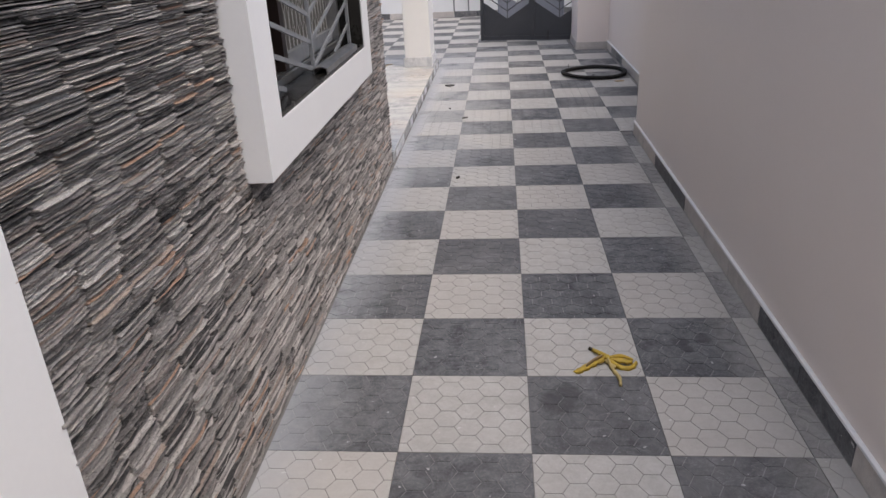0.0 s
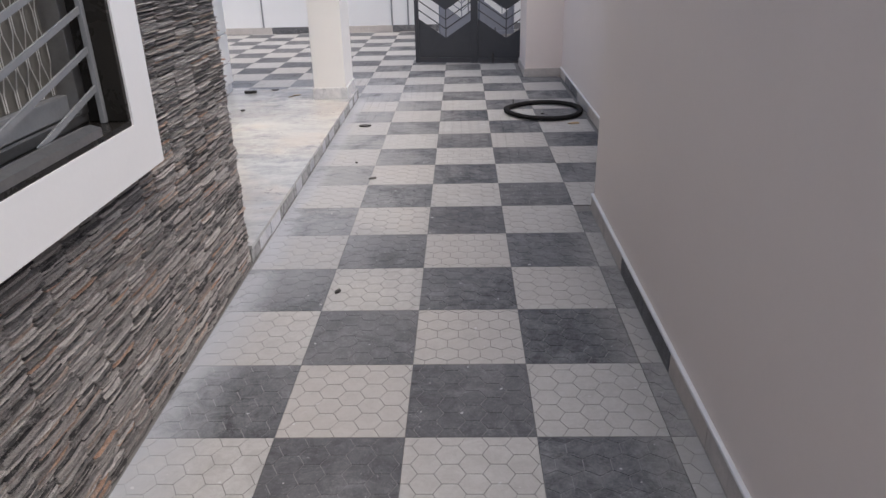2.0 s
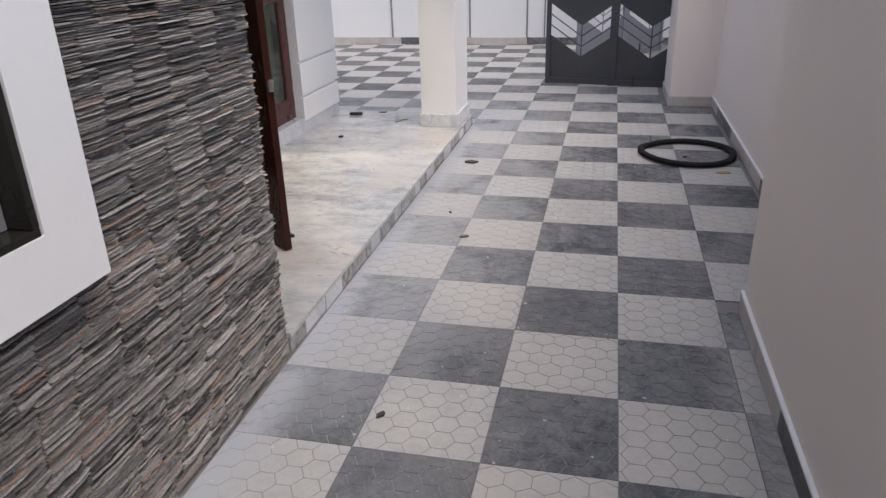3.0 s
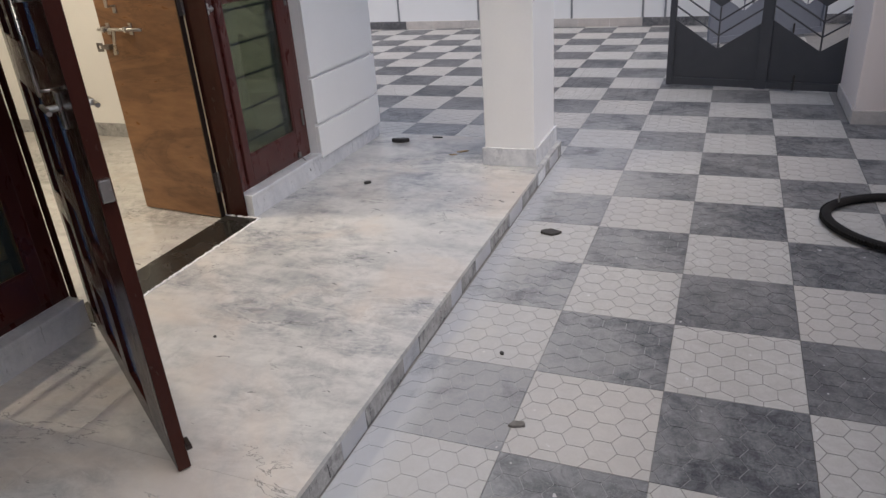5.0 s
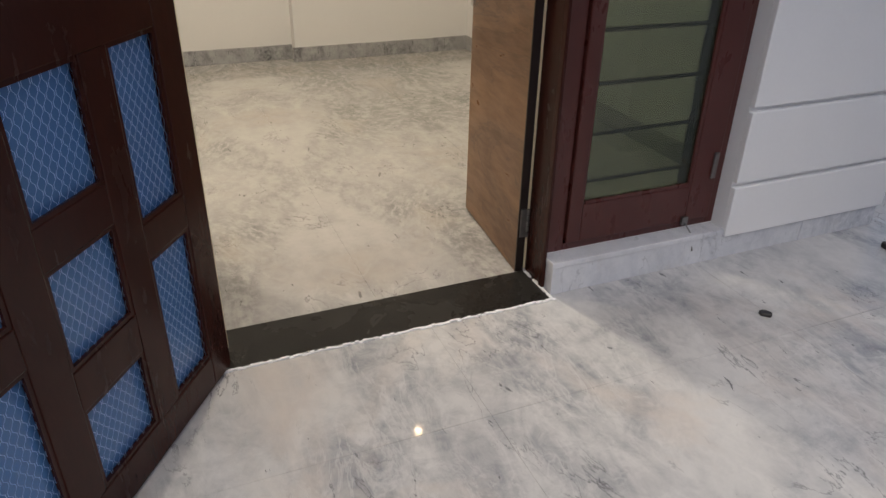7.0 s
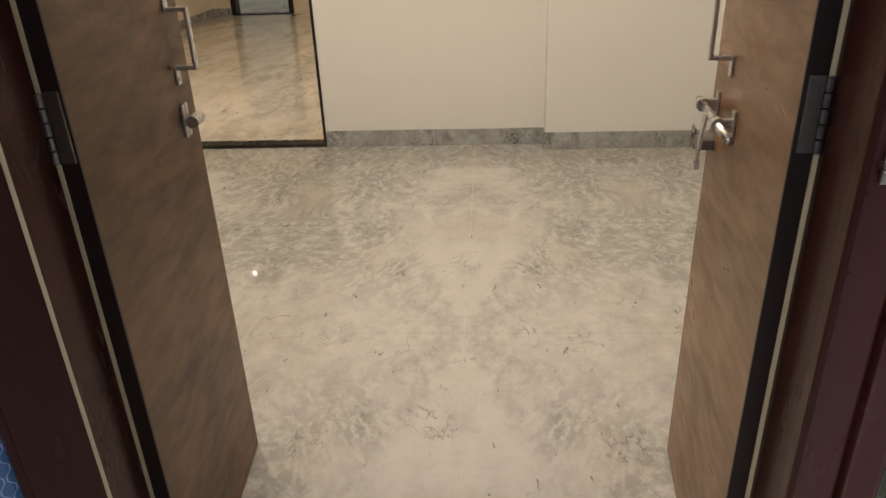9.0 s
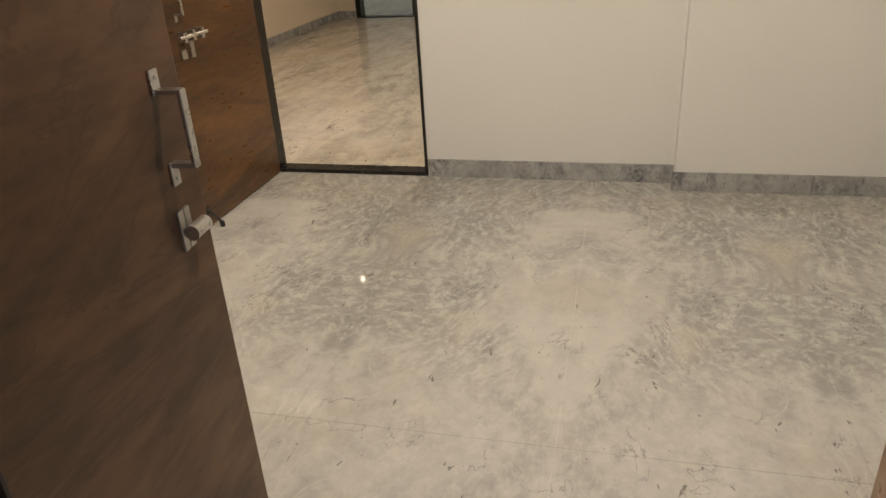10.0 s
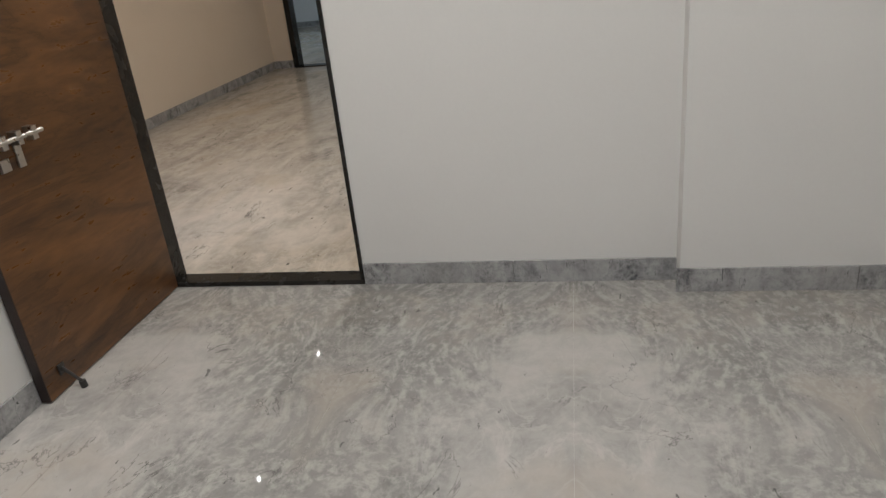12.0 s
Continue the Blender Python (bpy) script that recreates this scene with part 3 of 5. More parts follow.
# ---- skirtings ----
def skirting(label, a, b, z0, h, mat, out, length=0.62, proud=0.01, group="skirting"):
    """Pieces of marble skirting along a wall from a to b; out: the side that it stands on."""
    a, b, o = Vector((*a, 0)), Vector((*b, 0)), Vector((*out, 0))
    t = thing("baseboard", label, "skirting", (0, 0, 0), group=group, kind="structure")
    n = max(1, round((b - a).length / length))
    for i in range(n):
        p, q = a.lerp(b, i / n), a.lerp(b, (i + 1) / n)
        d = (q - p).normalized() * 0.0012
        c = (p + d, q - d, q - d + o * proud, p + d + o * proud)
        xs, ys = [v.x for v in c], [v.y for v in c]
        part("skirting_piece", boxes((min(xs), max(xs), min(ys), max(ys), z0, z0 + h), bevel=0.0015), mat, t)
    return t


SK = "grey veined marble skirting along the wall"
skirting(SK, (ROOM_X, DJ1 + 0.012), (ROOM_X, 5.035), RZ, 0.096, M_SKMARBLE, (1, 0))
skirting(SK, (ROOM_X2, 5.02), (ROOM_X2, 6.29), RZ, 0.096, M_SKMARBLE, (1, 0))
skirting(SK, (ROOM_X2, 6.29), (-2.22, 6.29), RZ, 0.096, M_SKMARBLE, (0, -1))
skirting(SK, (ROOM_X + 0.03, 2.825), (-2.22, 2.825), RZ, 0.096, M_SKMARBLE, (0, 1))
skirting(SK, (-11.58, 0.80), (ROOM_X - 0.12, 0.80), RZ, 0.096, M_SKMARBLE, (0, 1), 0.9)
skirting(SK, (-11.6, 0.80), (-11.6, 1.07), RZ, 0.096, M_SKMARBLE, (1, 0))
skirting(SK, (-17.0, -2.2), (-17.0, 3.8), RZ, 0.1, M_SKMARBLE, (1, 0), 0.9)
skirting("pale marble skirting under the white panels", (FACE_X, WR1), (FACE_X, HOUSE_Y), VZ, 0.088, M_SILL, (1, 0), 0.4, 0.006)


def tile_skirting(label, a, b, out, h=0.088, step=0.4, first=0, white_top=True):
    """Skirting cut from the yard's pale and charcoal tiles, with a white plaster bead on top."""
    t = thing("baseboard", label, "skirting", (0, 0, 0), group="yard skirting", kind="structure")
    a, b, o = Vector((*a, 0)), Vector((*b, 0)), Vector((*out, 0))
    n = max(1, round((b - a).length / step))
    for i in range(n):
        p, q = a.lerp(b, i / n), a.lerp(b, (i + 1) / n)
        d = (q - p).normalized() * 0.0015
        c = (p + d, q - d, q - d + o * 0.012, p + d + o * 0.012)
        xs, ys = [v.x for v in c], [v.y for v in c]
        part("skirting_tile", boxes((min(xs), max(xs), min(ys), max(ys), 0.0, h), bevel=0.002), M_DARK if (i * 7 + first * 2) % 5 in (1, 3) else M_SKTILE, t)
    if white_top:
        c = (a, b, b + o * 0.016, a + o * 0.016)
        xs, ys = [v.x for v in c], [v.y for v in c]
        part("plaster_bead", boxes((min(xs), max(xs), min(ys), max(ys), h, h + 0.012), bevel=0.004), M_WHITE, t, "white plaster bead")


TS = "pale and charcoal tile skirting with a white plaster bead"
tile_skirting(TS, (WALL_X, -3.2), (WALL_X, 3.512), (-1, 0))
tile_skirting(TS, (BAY_X, 3.50), (BAY_X, 7.52), (-1, 0), first=1)
tile_skirting("pale tile skirting round the gate pier", (0.845, 7.52), (BAY_X, 7.52), (0, -1), step=2, white_top=False)
tile_skirting("pale tile skirting round the gate pier", (0.855, 7.51), (0.855, 8.28), (-1, 0), step=2, white_top=False)
tile_skirting("pale and charcoal tile skirting of the far wall", (-5.6, FAR_Y), (2.2, FAR_Y), (0, -1), h=0.1, first=1, white_top=False)

# ---- step riser of small tiles ----
riser = thing("step_riser", "step riser of small grey and charcoal tile strips", "step", (0, 0, 0), kind="structure")
rng = random.Random(4)
y = END_Y
while y < 6.62:
    ln = rng.uniform(0.10, 0.32)
    y2 = min(y + ln, 6.62)
    part("riser_tile", boxes((STEP_X - 0.012, STEP_X + rng.uniform(-0.004, 0.003), y + 0.001, y2 - 0.001, 0.0, VZ - 0.02), bevel=0.0015), rng.choice((M_SILL, M_SKMARBLE, M_SKMARBLE, M_SKMARBLE, M_SKTILE, M_DARK)), riser)
    y = y2

# ---- column ----
col = thing("veranda_column", "square white painted column with a marble base", "column", (-0.978, 6.355, VZ), kind="structure")
part("shaft", boxes((-0.14, 0.14, -0.232, 0.232, 0.0, 2.66), bevel=0.006), M_WHITE, col)
for r in ((-0.153, 0.153, -0.245, -0.232, 0, 0.1), (-0.153, 0.153, 0.232, 0.245, 0, 0.1), (0.14, 0.153, -0.232, 0.232, 0, 0.1), (-0.153, -0.14, -0.232, 0.232, 0, 0.1)):
    part("base_slab", boxes(r, bevel=0.003), M_SILL, col, "pale marble base slab")

# ---- white panels with shadow grooves beside the window ----
pan = thing("wall_panel", "white grooved plaster panels on the house corner", "wall panel", (FACE_X, WR1, VZ), kind="structure")
for z0, z1 in ((0.088, 0.268), (0.284, 0.524), (0.54, 1.03), (1.046, 1.536), (1.552, 2.04)):
    part("panel", boxes((0.0, 0.02, 0.0 if z0 > 0.1 else 0.0, HOUSE_Y - WR1 + 0.004, z0, z1), bevel=0.004), M_WHITE, pan)


# ---- window of the stone-clad wall ----
def hex_wire(w, h, cw, ch, r):
    """Zigzag wires that make a six-sided mesh over w by h, in the xz plane; returns a bmesh of thin ribbons."""
    vs, fs = [], []
    nx, nz = int(w / cw), int(h / ch)
    for i in range(nx + 1):
        pts = []
        for k in range(2 * nz + 1):
            s = 1 if (k // 2 + i) % 2 else -1
            pts.append((min(max(i * cw + s * cw * 0.32, 0), w), k * ch / 2))
        for (xa, za), (xb, zb) in zip(pts, pts[1:]):
            n = len(vs)
            vs += [(xa - r, 0, za), (xa + r, 0, za), (xb + r, 0, zb), (xb - r, 0, zb)]
            fs.append((n, n + 1, n + 2, n + 3))
            if abs(xa - xb) > 1e-6:
                vs += [(xa, 0, za - r), (xa, 0, za + r), (xb, 0, zb + r), (xb, 0, zb - r)]
                fs.append((n + 4, n + 5, n + 6, n + 7))
    me = bpy.data.meshes.new("wire")
    me.from_pydata(vs, [], fs)
    bm = bmesh.new()
    bm.from_mesh(me)
    bpy.data.meshes.remove(me)
    return bm


win = thing("window_1", "white framed window with a grey chevron grille and fly net", "window", (-0.82, Y0, SUR_Z), kind="structure")
F = 0.087
FH = WZ1 - SUR_Z
OUT0, OUT1 = -0.165, 1.567       # outer edges of the raised white surround, from Y0
INW = Y1 - Y0
part("surround_sill", boxes((-0.02, F, OUT0, OUT1, 0.0, WZ0 - SUR_Z)), M_WHITE, win)
part("surround_jamb", boxes((-0.02, F, OUT0, 0.0, WZ0 - SUR_Z, FH)), M_WHITE, win)
part("surround_jamb", boxes((-0.02, F, INW, OUT1, WZ0 - SUR_Z, FH)), M_WHITE, win)
part("surround_head", boxes((-0.02, F, OUT0, OUT1, FH, FH + 0.15)), M_WHITE, win)
zs = WZ0 - SUR_Z
part("granite_sill", boxes((-0.15, F - 0.004, 0.003, INW - 0.003, zs, zs + 0.016), bevel=0.002), M_BLACK, win, "black granite sill")
part("granite_jamb", boxes((-0.15, F - 0.004, 0.003, 0.02, zs + 0.017, FH), bevel=0.002), M_BLACK, win, "black granite jamb")
part("granite_jamb", boxes((-0.15, F - 0.004, INW - 0.02, INW - 0.003, zs + 0.017, FH), bevel=0.002), M_BLACK, win, "black granite jamb")
part("track", boxes((-0.10, -0.085, 0.02, INW - 0.02, zs + 0.016, zs + 0.045), (-0.07, -0.055, 0.02, INW - 0.02, zs + 0.016, zs + 0.045), (-0.04, -0.025, 0.02, INW - 0.02, zs + 0.016, zs + 0.045), (-0.1, -0.025, 0.02, INW - 0.02, zs + 0.0165, zs + 0.022), bevel=0.001), M_ALU, win, "grey aluminium sliding track")
part("frame_post", boxes((-0.10, -0.02, INW - 0.06, INW - 0.021, zs + 0.045, FH), bevel=0.002), M_ALU, win)
part("frame_post", boxes((-0.10, -0.02, 0.021, 0.06, zs + 0.045, FH), bevel=0.002), M_ALU, win)
part("sash_post", boxes((-0.095, -0.05, 0.55, 0.60, zs + 0.045, FH), bevel=0.002), M_DKFRAME, win)
part("sash_rail", boxes((-0.095, -0.05, 0.60, INW - 0.06, zs + 0.045, zs + 0.10), bevel=0.002), M_GRILL, win)
part("net", boxes((-0.078, -0.075, 0.60, INW - 0.06, zs + 0.10, FH)), M_CURTAIN, win, "dusty beige fly net")
wire = hex_wire(INW - 0.68, FH - zs - 0.11, 0.026, 0.085, 0.0026)
bmesh.ops.transform(wire, matrix=Matrix.Translation((-0.066, 0.61, zs + 0.105)) @ pose(0, 0, 0, 0, 0, 90), verts=wire.verts)
part("wire_mesh", wire, M_WIRE, win, "galvanised diamond wire mesh")
YV = 1.06 - Y0
for k in range(-3, 11):
    z = zs + 0.03 + 0.1 * k
    for ya, yb in ((0.03, YV), (YV, INW - 0.03)):
        sl = 0.26 if ya == YV else -0.26
        za, zb = z + (0 if ya == YV else 0.26 * (YV - ya)), z + (0.26 * (yb - YV) if ya == YV else 0)
        lo = zs + 0.03
        if max(za, zb) < lo + 0.02:
            continue
        if za < lo:
            ya, za = ya + (lo - za) / sl, lo
        if zb < lo:
            yb, zb = yb + (lo - zb) / sl, lo
        if max(za, zb) < FH - 0.02:
            part("grille_bar", strip(bmesh.new(), (0.02, ya, za), (0.02, yb, zb), 0.016, 0.006), M_GRILL, win, "grey painted flat bar")
part("grille_post", boxes((0.014, 0.028, YV - 0.008, YV + 0.008, zs + 0.017, FH), bevel=0.002), M_GRILL, win)
part("grille_post", boxes((0.014, 0.028, 0.022, 0.04, zs + 0.017, FH), bevel=0.002), M_GRILL, win)
part("grille_post", boxes((0.014, 0.028, INW - 0.04, INW - 0.022, zs + 0.017, FH), bevel=0.002), M_GRILL, win)
bm = bmesh.new()
prof = [(0.030, 0.0), (0.030, 0.022), (0.058, 0.03), (0.085, 0.022), (0.085, 0.0), (0.081, 0.0), (0.081, 0.019), (0.058, 0.026), (0.034, 0.019), (0.034, 0.0)]
a = [bm.verts.new((x, 0.63, zs + 0.0165 + z)) for x, z in prof]
c = [bm.verts.new((x, 1.24, zs + 0.0165 + z)) for x, z in prof]
for i in range(len(prof)):
    bm.faces.new((a[i], a[(i + 1) % 10], c[(i + 1) % 10], c[i]))
bm.faces.new(a[::-1]), bm.faces.new(c)
bmesh.ops.recalc_face_normals(bm, faces=bm.faces)
tagged(finish("loose_aluminium_channel", bm, M_ALU), "loose bent grey aluminium channel lying on the granite sill", "metal channel").location = (-0.82, Y0, SUR_Z)


# ---- side windows of the entrance ----
def side_window(name, y0, y1, mirror):
    """Maroon casement with tinted glass, dark bars and steel fittings, on a marble-faced sill."""
    w = thing(name, "maroon wooden side window with tinted glass and bars", "window", (-2.045, y0, SZ), kind="structure")
    W, H = y1 - y0, WT - SZ
    F0, F1, A, B = (0.068, 0.03, 0.048, 0.10) if not mirror else (0.03, 0.068, 0.10, 0.048)
    for r in ((-0.11, 0.0, 0, F0, 0, H), (-0.11, 0.0, W - F1, W, 0, H), (-0.11, 0.0, F0, W - F1, 0, 0.025), (-0.11, 0.0, F0, W - F1, H - 0.05, H)):
        part("window_frame", boxes(r, bevel=0.004), M_MAROON, w)
    s0, s1, z0, z1 = F0 + 0.003, W - F1 - 0.003, 0.028, H - 0.053
    sash = part("sash", boxes((-0.02, 0.012, s0, s0 + A, z0, z1), (-0.02, 0.012, s1 - B, s1, z0, z1), (-0.02, 0.012, s0 + A, s1 - B, z0, z0 + 0.129), (-0.02, 0.012, s0 + A, s1 - B, z1 - 0.09, z1), (-0.02, 0.012, s0 + A, s1 - B, 0.86, 0.99), bevel=0.005), M_MAROON, w)
    part("moulding", boxes((0.002, 0.009, s0 + A - 0.002, s0 + A + 0.004, z0 + 0.127, z1 - 0.09), (0.002, 0.009, s1 - B - 0.01, s1 - B + 0.002, z0 + 0.127, z1 - 0.09), (0.002, 0.009, s0 + A + 0.01, s1 - B - 0.01, z0 + 0.127, z0 + 0.139), bevel=0.002), M_MAROON, sash)
    pane = part("pane", boxes((-0.006, -0.002, s0 + A - 0.001, s1 - B + 0.001, z0 + 0.128, z1 - 0.089)), M_GLASS, sash, "green tinted glass")
    pane.visible_shadow = False
    for k in range(12):
        z = 0.201 + 0.155 * k
        if z < H - 0.1:
            bm = bmesh.new()
            rod(bm, (-0.055, 0.02, z), (-0.055, W - 0.02, z), 0.007, 8)
            part("window_bar", bm, M_BARS, w, smooth=True)
    part("bar_upright", boxes((-0.062, -0.054, W - 0.13, W - 0.10, 0.05, H - 0.05)), M_BARS, w)
    e = s1 - 0.018 if not mirror else s0 + 0.018
    e2 = s0 - 0.036 if not mirror else s1 + 0.036
    for zc in (0.22, 0.84):
        part("pull_plate", boxes((0.0125, 0.020, e - 0.012, e + 0.006, zc - 0.045, zc + 0.045), bevel=0.003), M_HINGE, sash, "small steel hinge")
    part("catch", boxes((0.0005, 0.016, e2 - 0.018, e2 + 0.016, 0.847, 0.857), (0.0005, 0.006, e2 - 0.014, e2 - 0.002, 0.829, 0.875), (0.0005, 0.008, e2 + 0.008, e2 + 0.018, 0.839, 0.865), bevel=0.002), M_STEEL, w, "bright steel window catch")
    bm = bmesh.new()
    hy = W * 0.79 if not mirror else W * 0.25
    box(bm, 0.013, 0.024, hy - 0.012, hy + 0.012, 0.02, 0.05, 0.002)
    rod(bm, (0.022, hy, 0.03), (0.045, hy + 0.012, 0.0), 0.003, 6)
    rod(bm, (0.045, hy + 0.012, 0.0), (0.066, hy + 0.016, -0.06), 0.003, 6)
    part("stay_hook", bm, M_HINGE, w, "thin steel stay hook")
    s = thing("window_sill_block", "pale marble faced block under the side window", "sill", (-2.045, y0, VZ), kind="structure")
    part("sill_face", boxes((0.0, 0.063, 0, W, 0, SZ - VZ - 0.022), bevel=0.002), M_SILL, s)
    part("sill_top", boxes((0.0, 0.068, -0.003, W, SZ - VZ - 0.021, SZ - VZ), bevel=0.004), M_SILL, s)
    return w


side_window("window_2", WR0, WR1, False)
side_window("window_3", WL0, WL1, True)

# ---- main door: frame, threshold, two leaves ----
fr = thing("door_frame", "dark maroon wooden frame of the double door", "door frame", (-2.1, DOOR_Y, VZ), kind="structure")
for s in (-1, 1):
    def jy(a, b):
        return (s * a, s * b) if s > 0 else (s * b, s * a)
    part("jamb", boxes((-0.082, -0.056, *jy(0.5312, 0.545), 0, WT - VZ), bevel=0.003), M_DKFRAME, fr, "black-brown inner jamb")
    part("jamb_lining", boxes((-0.046, 0.05, *jy(0.5138, 0.5158), 0, WT - VZ)), M_SCREEN, fr)
    part("jamb_stop", boxes((0.056, 0.08, *jy(0.505, 0.5155), 0, WT - VZ), bevel=0.003), M_SCREEN, fr)
    # No real strip: its colour is the room light showing between leaf and jamb.
    part("hinge_gap_strip", boxes((-0.0535, -0.0495, *jy(0.5083, 0.516), 0.01, WT - VZ), bevel=0.0005), M_CREAM, fr, "cream strip for hinge gap light and door edge")
part("head", boxes((-0.082, 0.075, -0.511, 0.511, WT - VZ - 0.07, WT - VZ), bevel=0.004), M_MAROON, fr)
th = thing("door_threshold", "black granite door threshold with chipped plaster edge", "threshold", (-2.095, DOOR_Y, 0.0), kind="structure")
part("granite_slab", boxes((-0.052, 0.134, -0.515, 0.515, -0.02, VZ + 0.004), bevel=0.003), M_BLACK, th)
rng = random.Random(9)
bm = bmesh.new()
for k in range(90):
    v = -0.52 + 1.04 * k / 90
    box(bm, 0.133, 0.138 + rng.uniform(0, 0.007), v, v + 0.012, VZ - 0.01, VZ + rng.uniform(0.002, 0.006))
part("plaster_edge", bm, M_WHITE, th, "ragged white plaster edge")
bm = bmesh.new()
for k in range(40):
    for s in (-1, 1):
        x = -0.05 + 0.18 * rng.random()
        box(bm, x, x + rng.uniform(0.006, 0.018), s * 0.508 - rng.uniform(0.001, 0.006), s * 0.508 + rng.uniform(0.002, 0.005), VZ + 0.001, VZ + rng.uniform(0.006, 0.010), 0.001)
part("plaster_crumbs", bm, M_WHITE, th, "white plaster crumbs")


def handle(parent, x, y, z0, z1, side):
    """Bent flat steel pull on the door face; side: the way that the face looks along y."""
    bm = bmesh.new()
    o = y + side * 0.036
    box(bm, x - 0.008, x + 0.008, min(o, o + side * 0.007), max(o, o + side * 0.007), z0 + 0.004, z1 - 0.004, 0.002)
    for z in (z0 + 0.008, z1 - 0.008):
        box(bm, x - 0.008, x + 0.008, min(y, o + side * 0.007), max(y, o + side * 0.007), z - 0.004, z + 0.004, 0.0015)
    for z, e in ((z0, -1), (z1, 1)):
        box(bm, x - 0.011, x + 0.011, min(y, y + side * 0.004), max(y, y + side * 0.004), min(z - e * 0.012, z + e * 0.024), max(z - e * 0.012, z + e * 0.024), 0.001)
        rod(bm, (x, y, z + e * 0.014), (x, y + side * 0.006, z + e * 0.014), 0.003, 8)
    part("pull_handle", bm, M_STEEL, parent, "bent steel pull handle")


def leaf(name, y_in, side, label, turn):
    """Door leaf standing open into the room. side: +1 when its opening face looks towards +y."""
    d = thing(name, label, "door", (-2.156, y_in, RZ + 0.006), turn)
    t = -side * 0.0255
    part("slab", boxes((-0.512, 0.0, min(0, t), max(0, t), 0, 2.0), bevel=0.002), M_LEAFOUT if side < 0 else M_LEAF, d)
    part("edge_lipping", boxes((-0.002, 0.004, min(0, t) - 0.001, max(0, t) + 0.001, 0, 2.0), bevel=0.001), M_DKFRAME, d, "black painted hinge edge")
    for z in (0.128, 0.948, 1.76):
        h = part("hinge", boxes((0.0035, 0.008, min(0, t) + 0.004, max(0, t) - 0.002, z, z + 0.1), bevel=0.001), M_HINGE, d, "dull steel butt hinge")
        bm = bmesh.new()
        for k in range(5):
            rod(bm, (0.008, t * 1.12, z + 0.02 * k + 0.001), (0.008, t * 1.12, z + 0.02 * k + 0.0185), 0.006, 10)
        part("knuckle", bm, M_HINGE, h)
    return d


RL = leaf("door_leaf", 5.115, -1, "golden brown veneered door leaf standing open with an aldrop bolt", -5.5)
handle(RL, -0.385, -0.0, 0.988, 1.106, -1)
bm = bmesh.new()
zb = 0.895
rod(bm, (-0.495, -0.028, zb), (-0.215, -0.028, zb), 0.0075, 14)
part("bolt_rod", bm, M_STEEL, RL, "round steel bolt rod", True)
for x in (-0.455, -0.31):
    bm = bmesh.new()
    rod(bm, (x - 0.008, -0.028, zb), (x + 0.008, -0.028, zb), 0.0135, 12)
    box(bm, x - 0.008, x + 0.008, -0.03, 0.0, zb - 0.012, zb + 0.012, 0.002)
    box(bm, x - 0.010, x + 0.010, -0.005, 0.0, zb - 0.026, zb + 0.026, 0.001)
    part("bolt_bracket", bm, M_STEEL, RL)
bm = bmesh.new()
strip(bm, (-0.385, -0.034, zb), (-0.40, -0.04, zb - 0.095), 0.018, 0.005, (1, 0, 0))
rod(bm, (-0.40, -0.043, zb - 0.1), (-0.40, -0.034, zb - 0.1), 0.012, 12)
part("hasp", bm, M_STEEL, RL)
bm = bmesh.new()
for r in ((-0.53, -0.52, -0.03, -0.026, 0.795, 0.835), (-0.502, -0.492, -0.03, -0.026, 0.795, 0.835), (-0.52, -0.502, -0.03, -0.026, 0.823, 0.835), (-0.52, -0.502, -0.03, -0.026, 0.795, 0.807)):
    box(bm, *r)
box(bm, -0.493, -0.45, -0.03, 0.0, 0.805, 0.825)
part("bolt_eye", bm, M_HINGE, RL, "dark steel eye plate")

LL = leaf("door_leaf", 4.15, 1, "brown veneered door leaf standing open with a pull handle", 4.5)
handle(LL, -0.443, 0.0, 0.982, 1.106, 1)
bm = bmesh.new()
for r in ((-0.455, -0.44, 0, 0.005, 0.856, 0.921), (-0.437, -0.422, 0, 0.005, 0.856, 0.921)):
    box(bm, *r, bevel=0.001)
rod(bm, (-0.47, 0.018, 0.886), (-0.425, 0.018, 0.886), 0.0125, 14)
box(bm, -0.455, -0.43, 0.0, 0.016, 0.88, 0.892)
part("bolt_keeper", bm, M_STEEL, LL, "steel bolt keeper")

# ---- screen door ----
SD = thing("screen_door", "open brown wooden screen door with blue netting panes", "door", (-1.995, 4.163, VZ + 0.008), -33.2)
SW, ST = 1.035, 0.034
def bars(*rows):
    return boxes(*[(a, b, -ST / 2, ST / 2, c, d) for a, b, c, d in rows], bevel=0.003)
ZT = 2.0
C0, C1, C2, C3, C4, C5 = 0.098, 0.258, 0.338, 0.535, 0.622, 0.818   # pane edges across the door
part("stile", bars((0.012, C0, 0, ZT)), M_SCREEN, SD)
part("stile", bars((C5, SW, 0, ZT)), M_SCREEN, SD)
part("bottom_rail", bars((C0, C5, 0, 0.09)), M_SCREEN, SD)
part("lock_rail", bars((C0, C5, 0.892, 1.03)), M_SCREEN, SD)
part("top_rail", bars((C0, C5, 1.89, ZT)), M_SCREEN, SD)
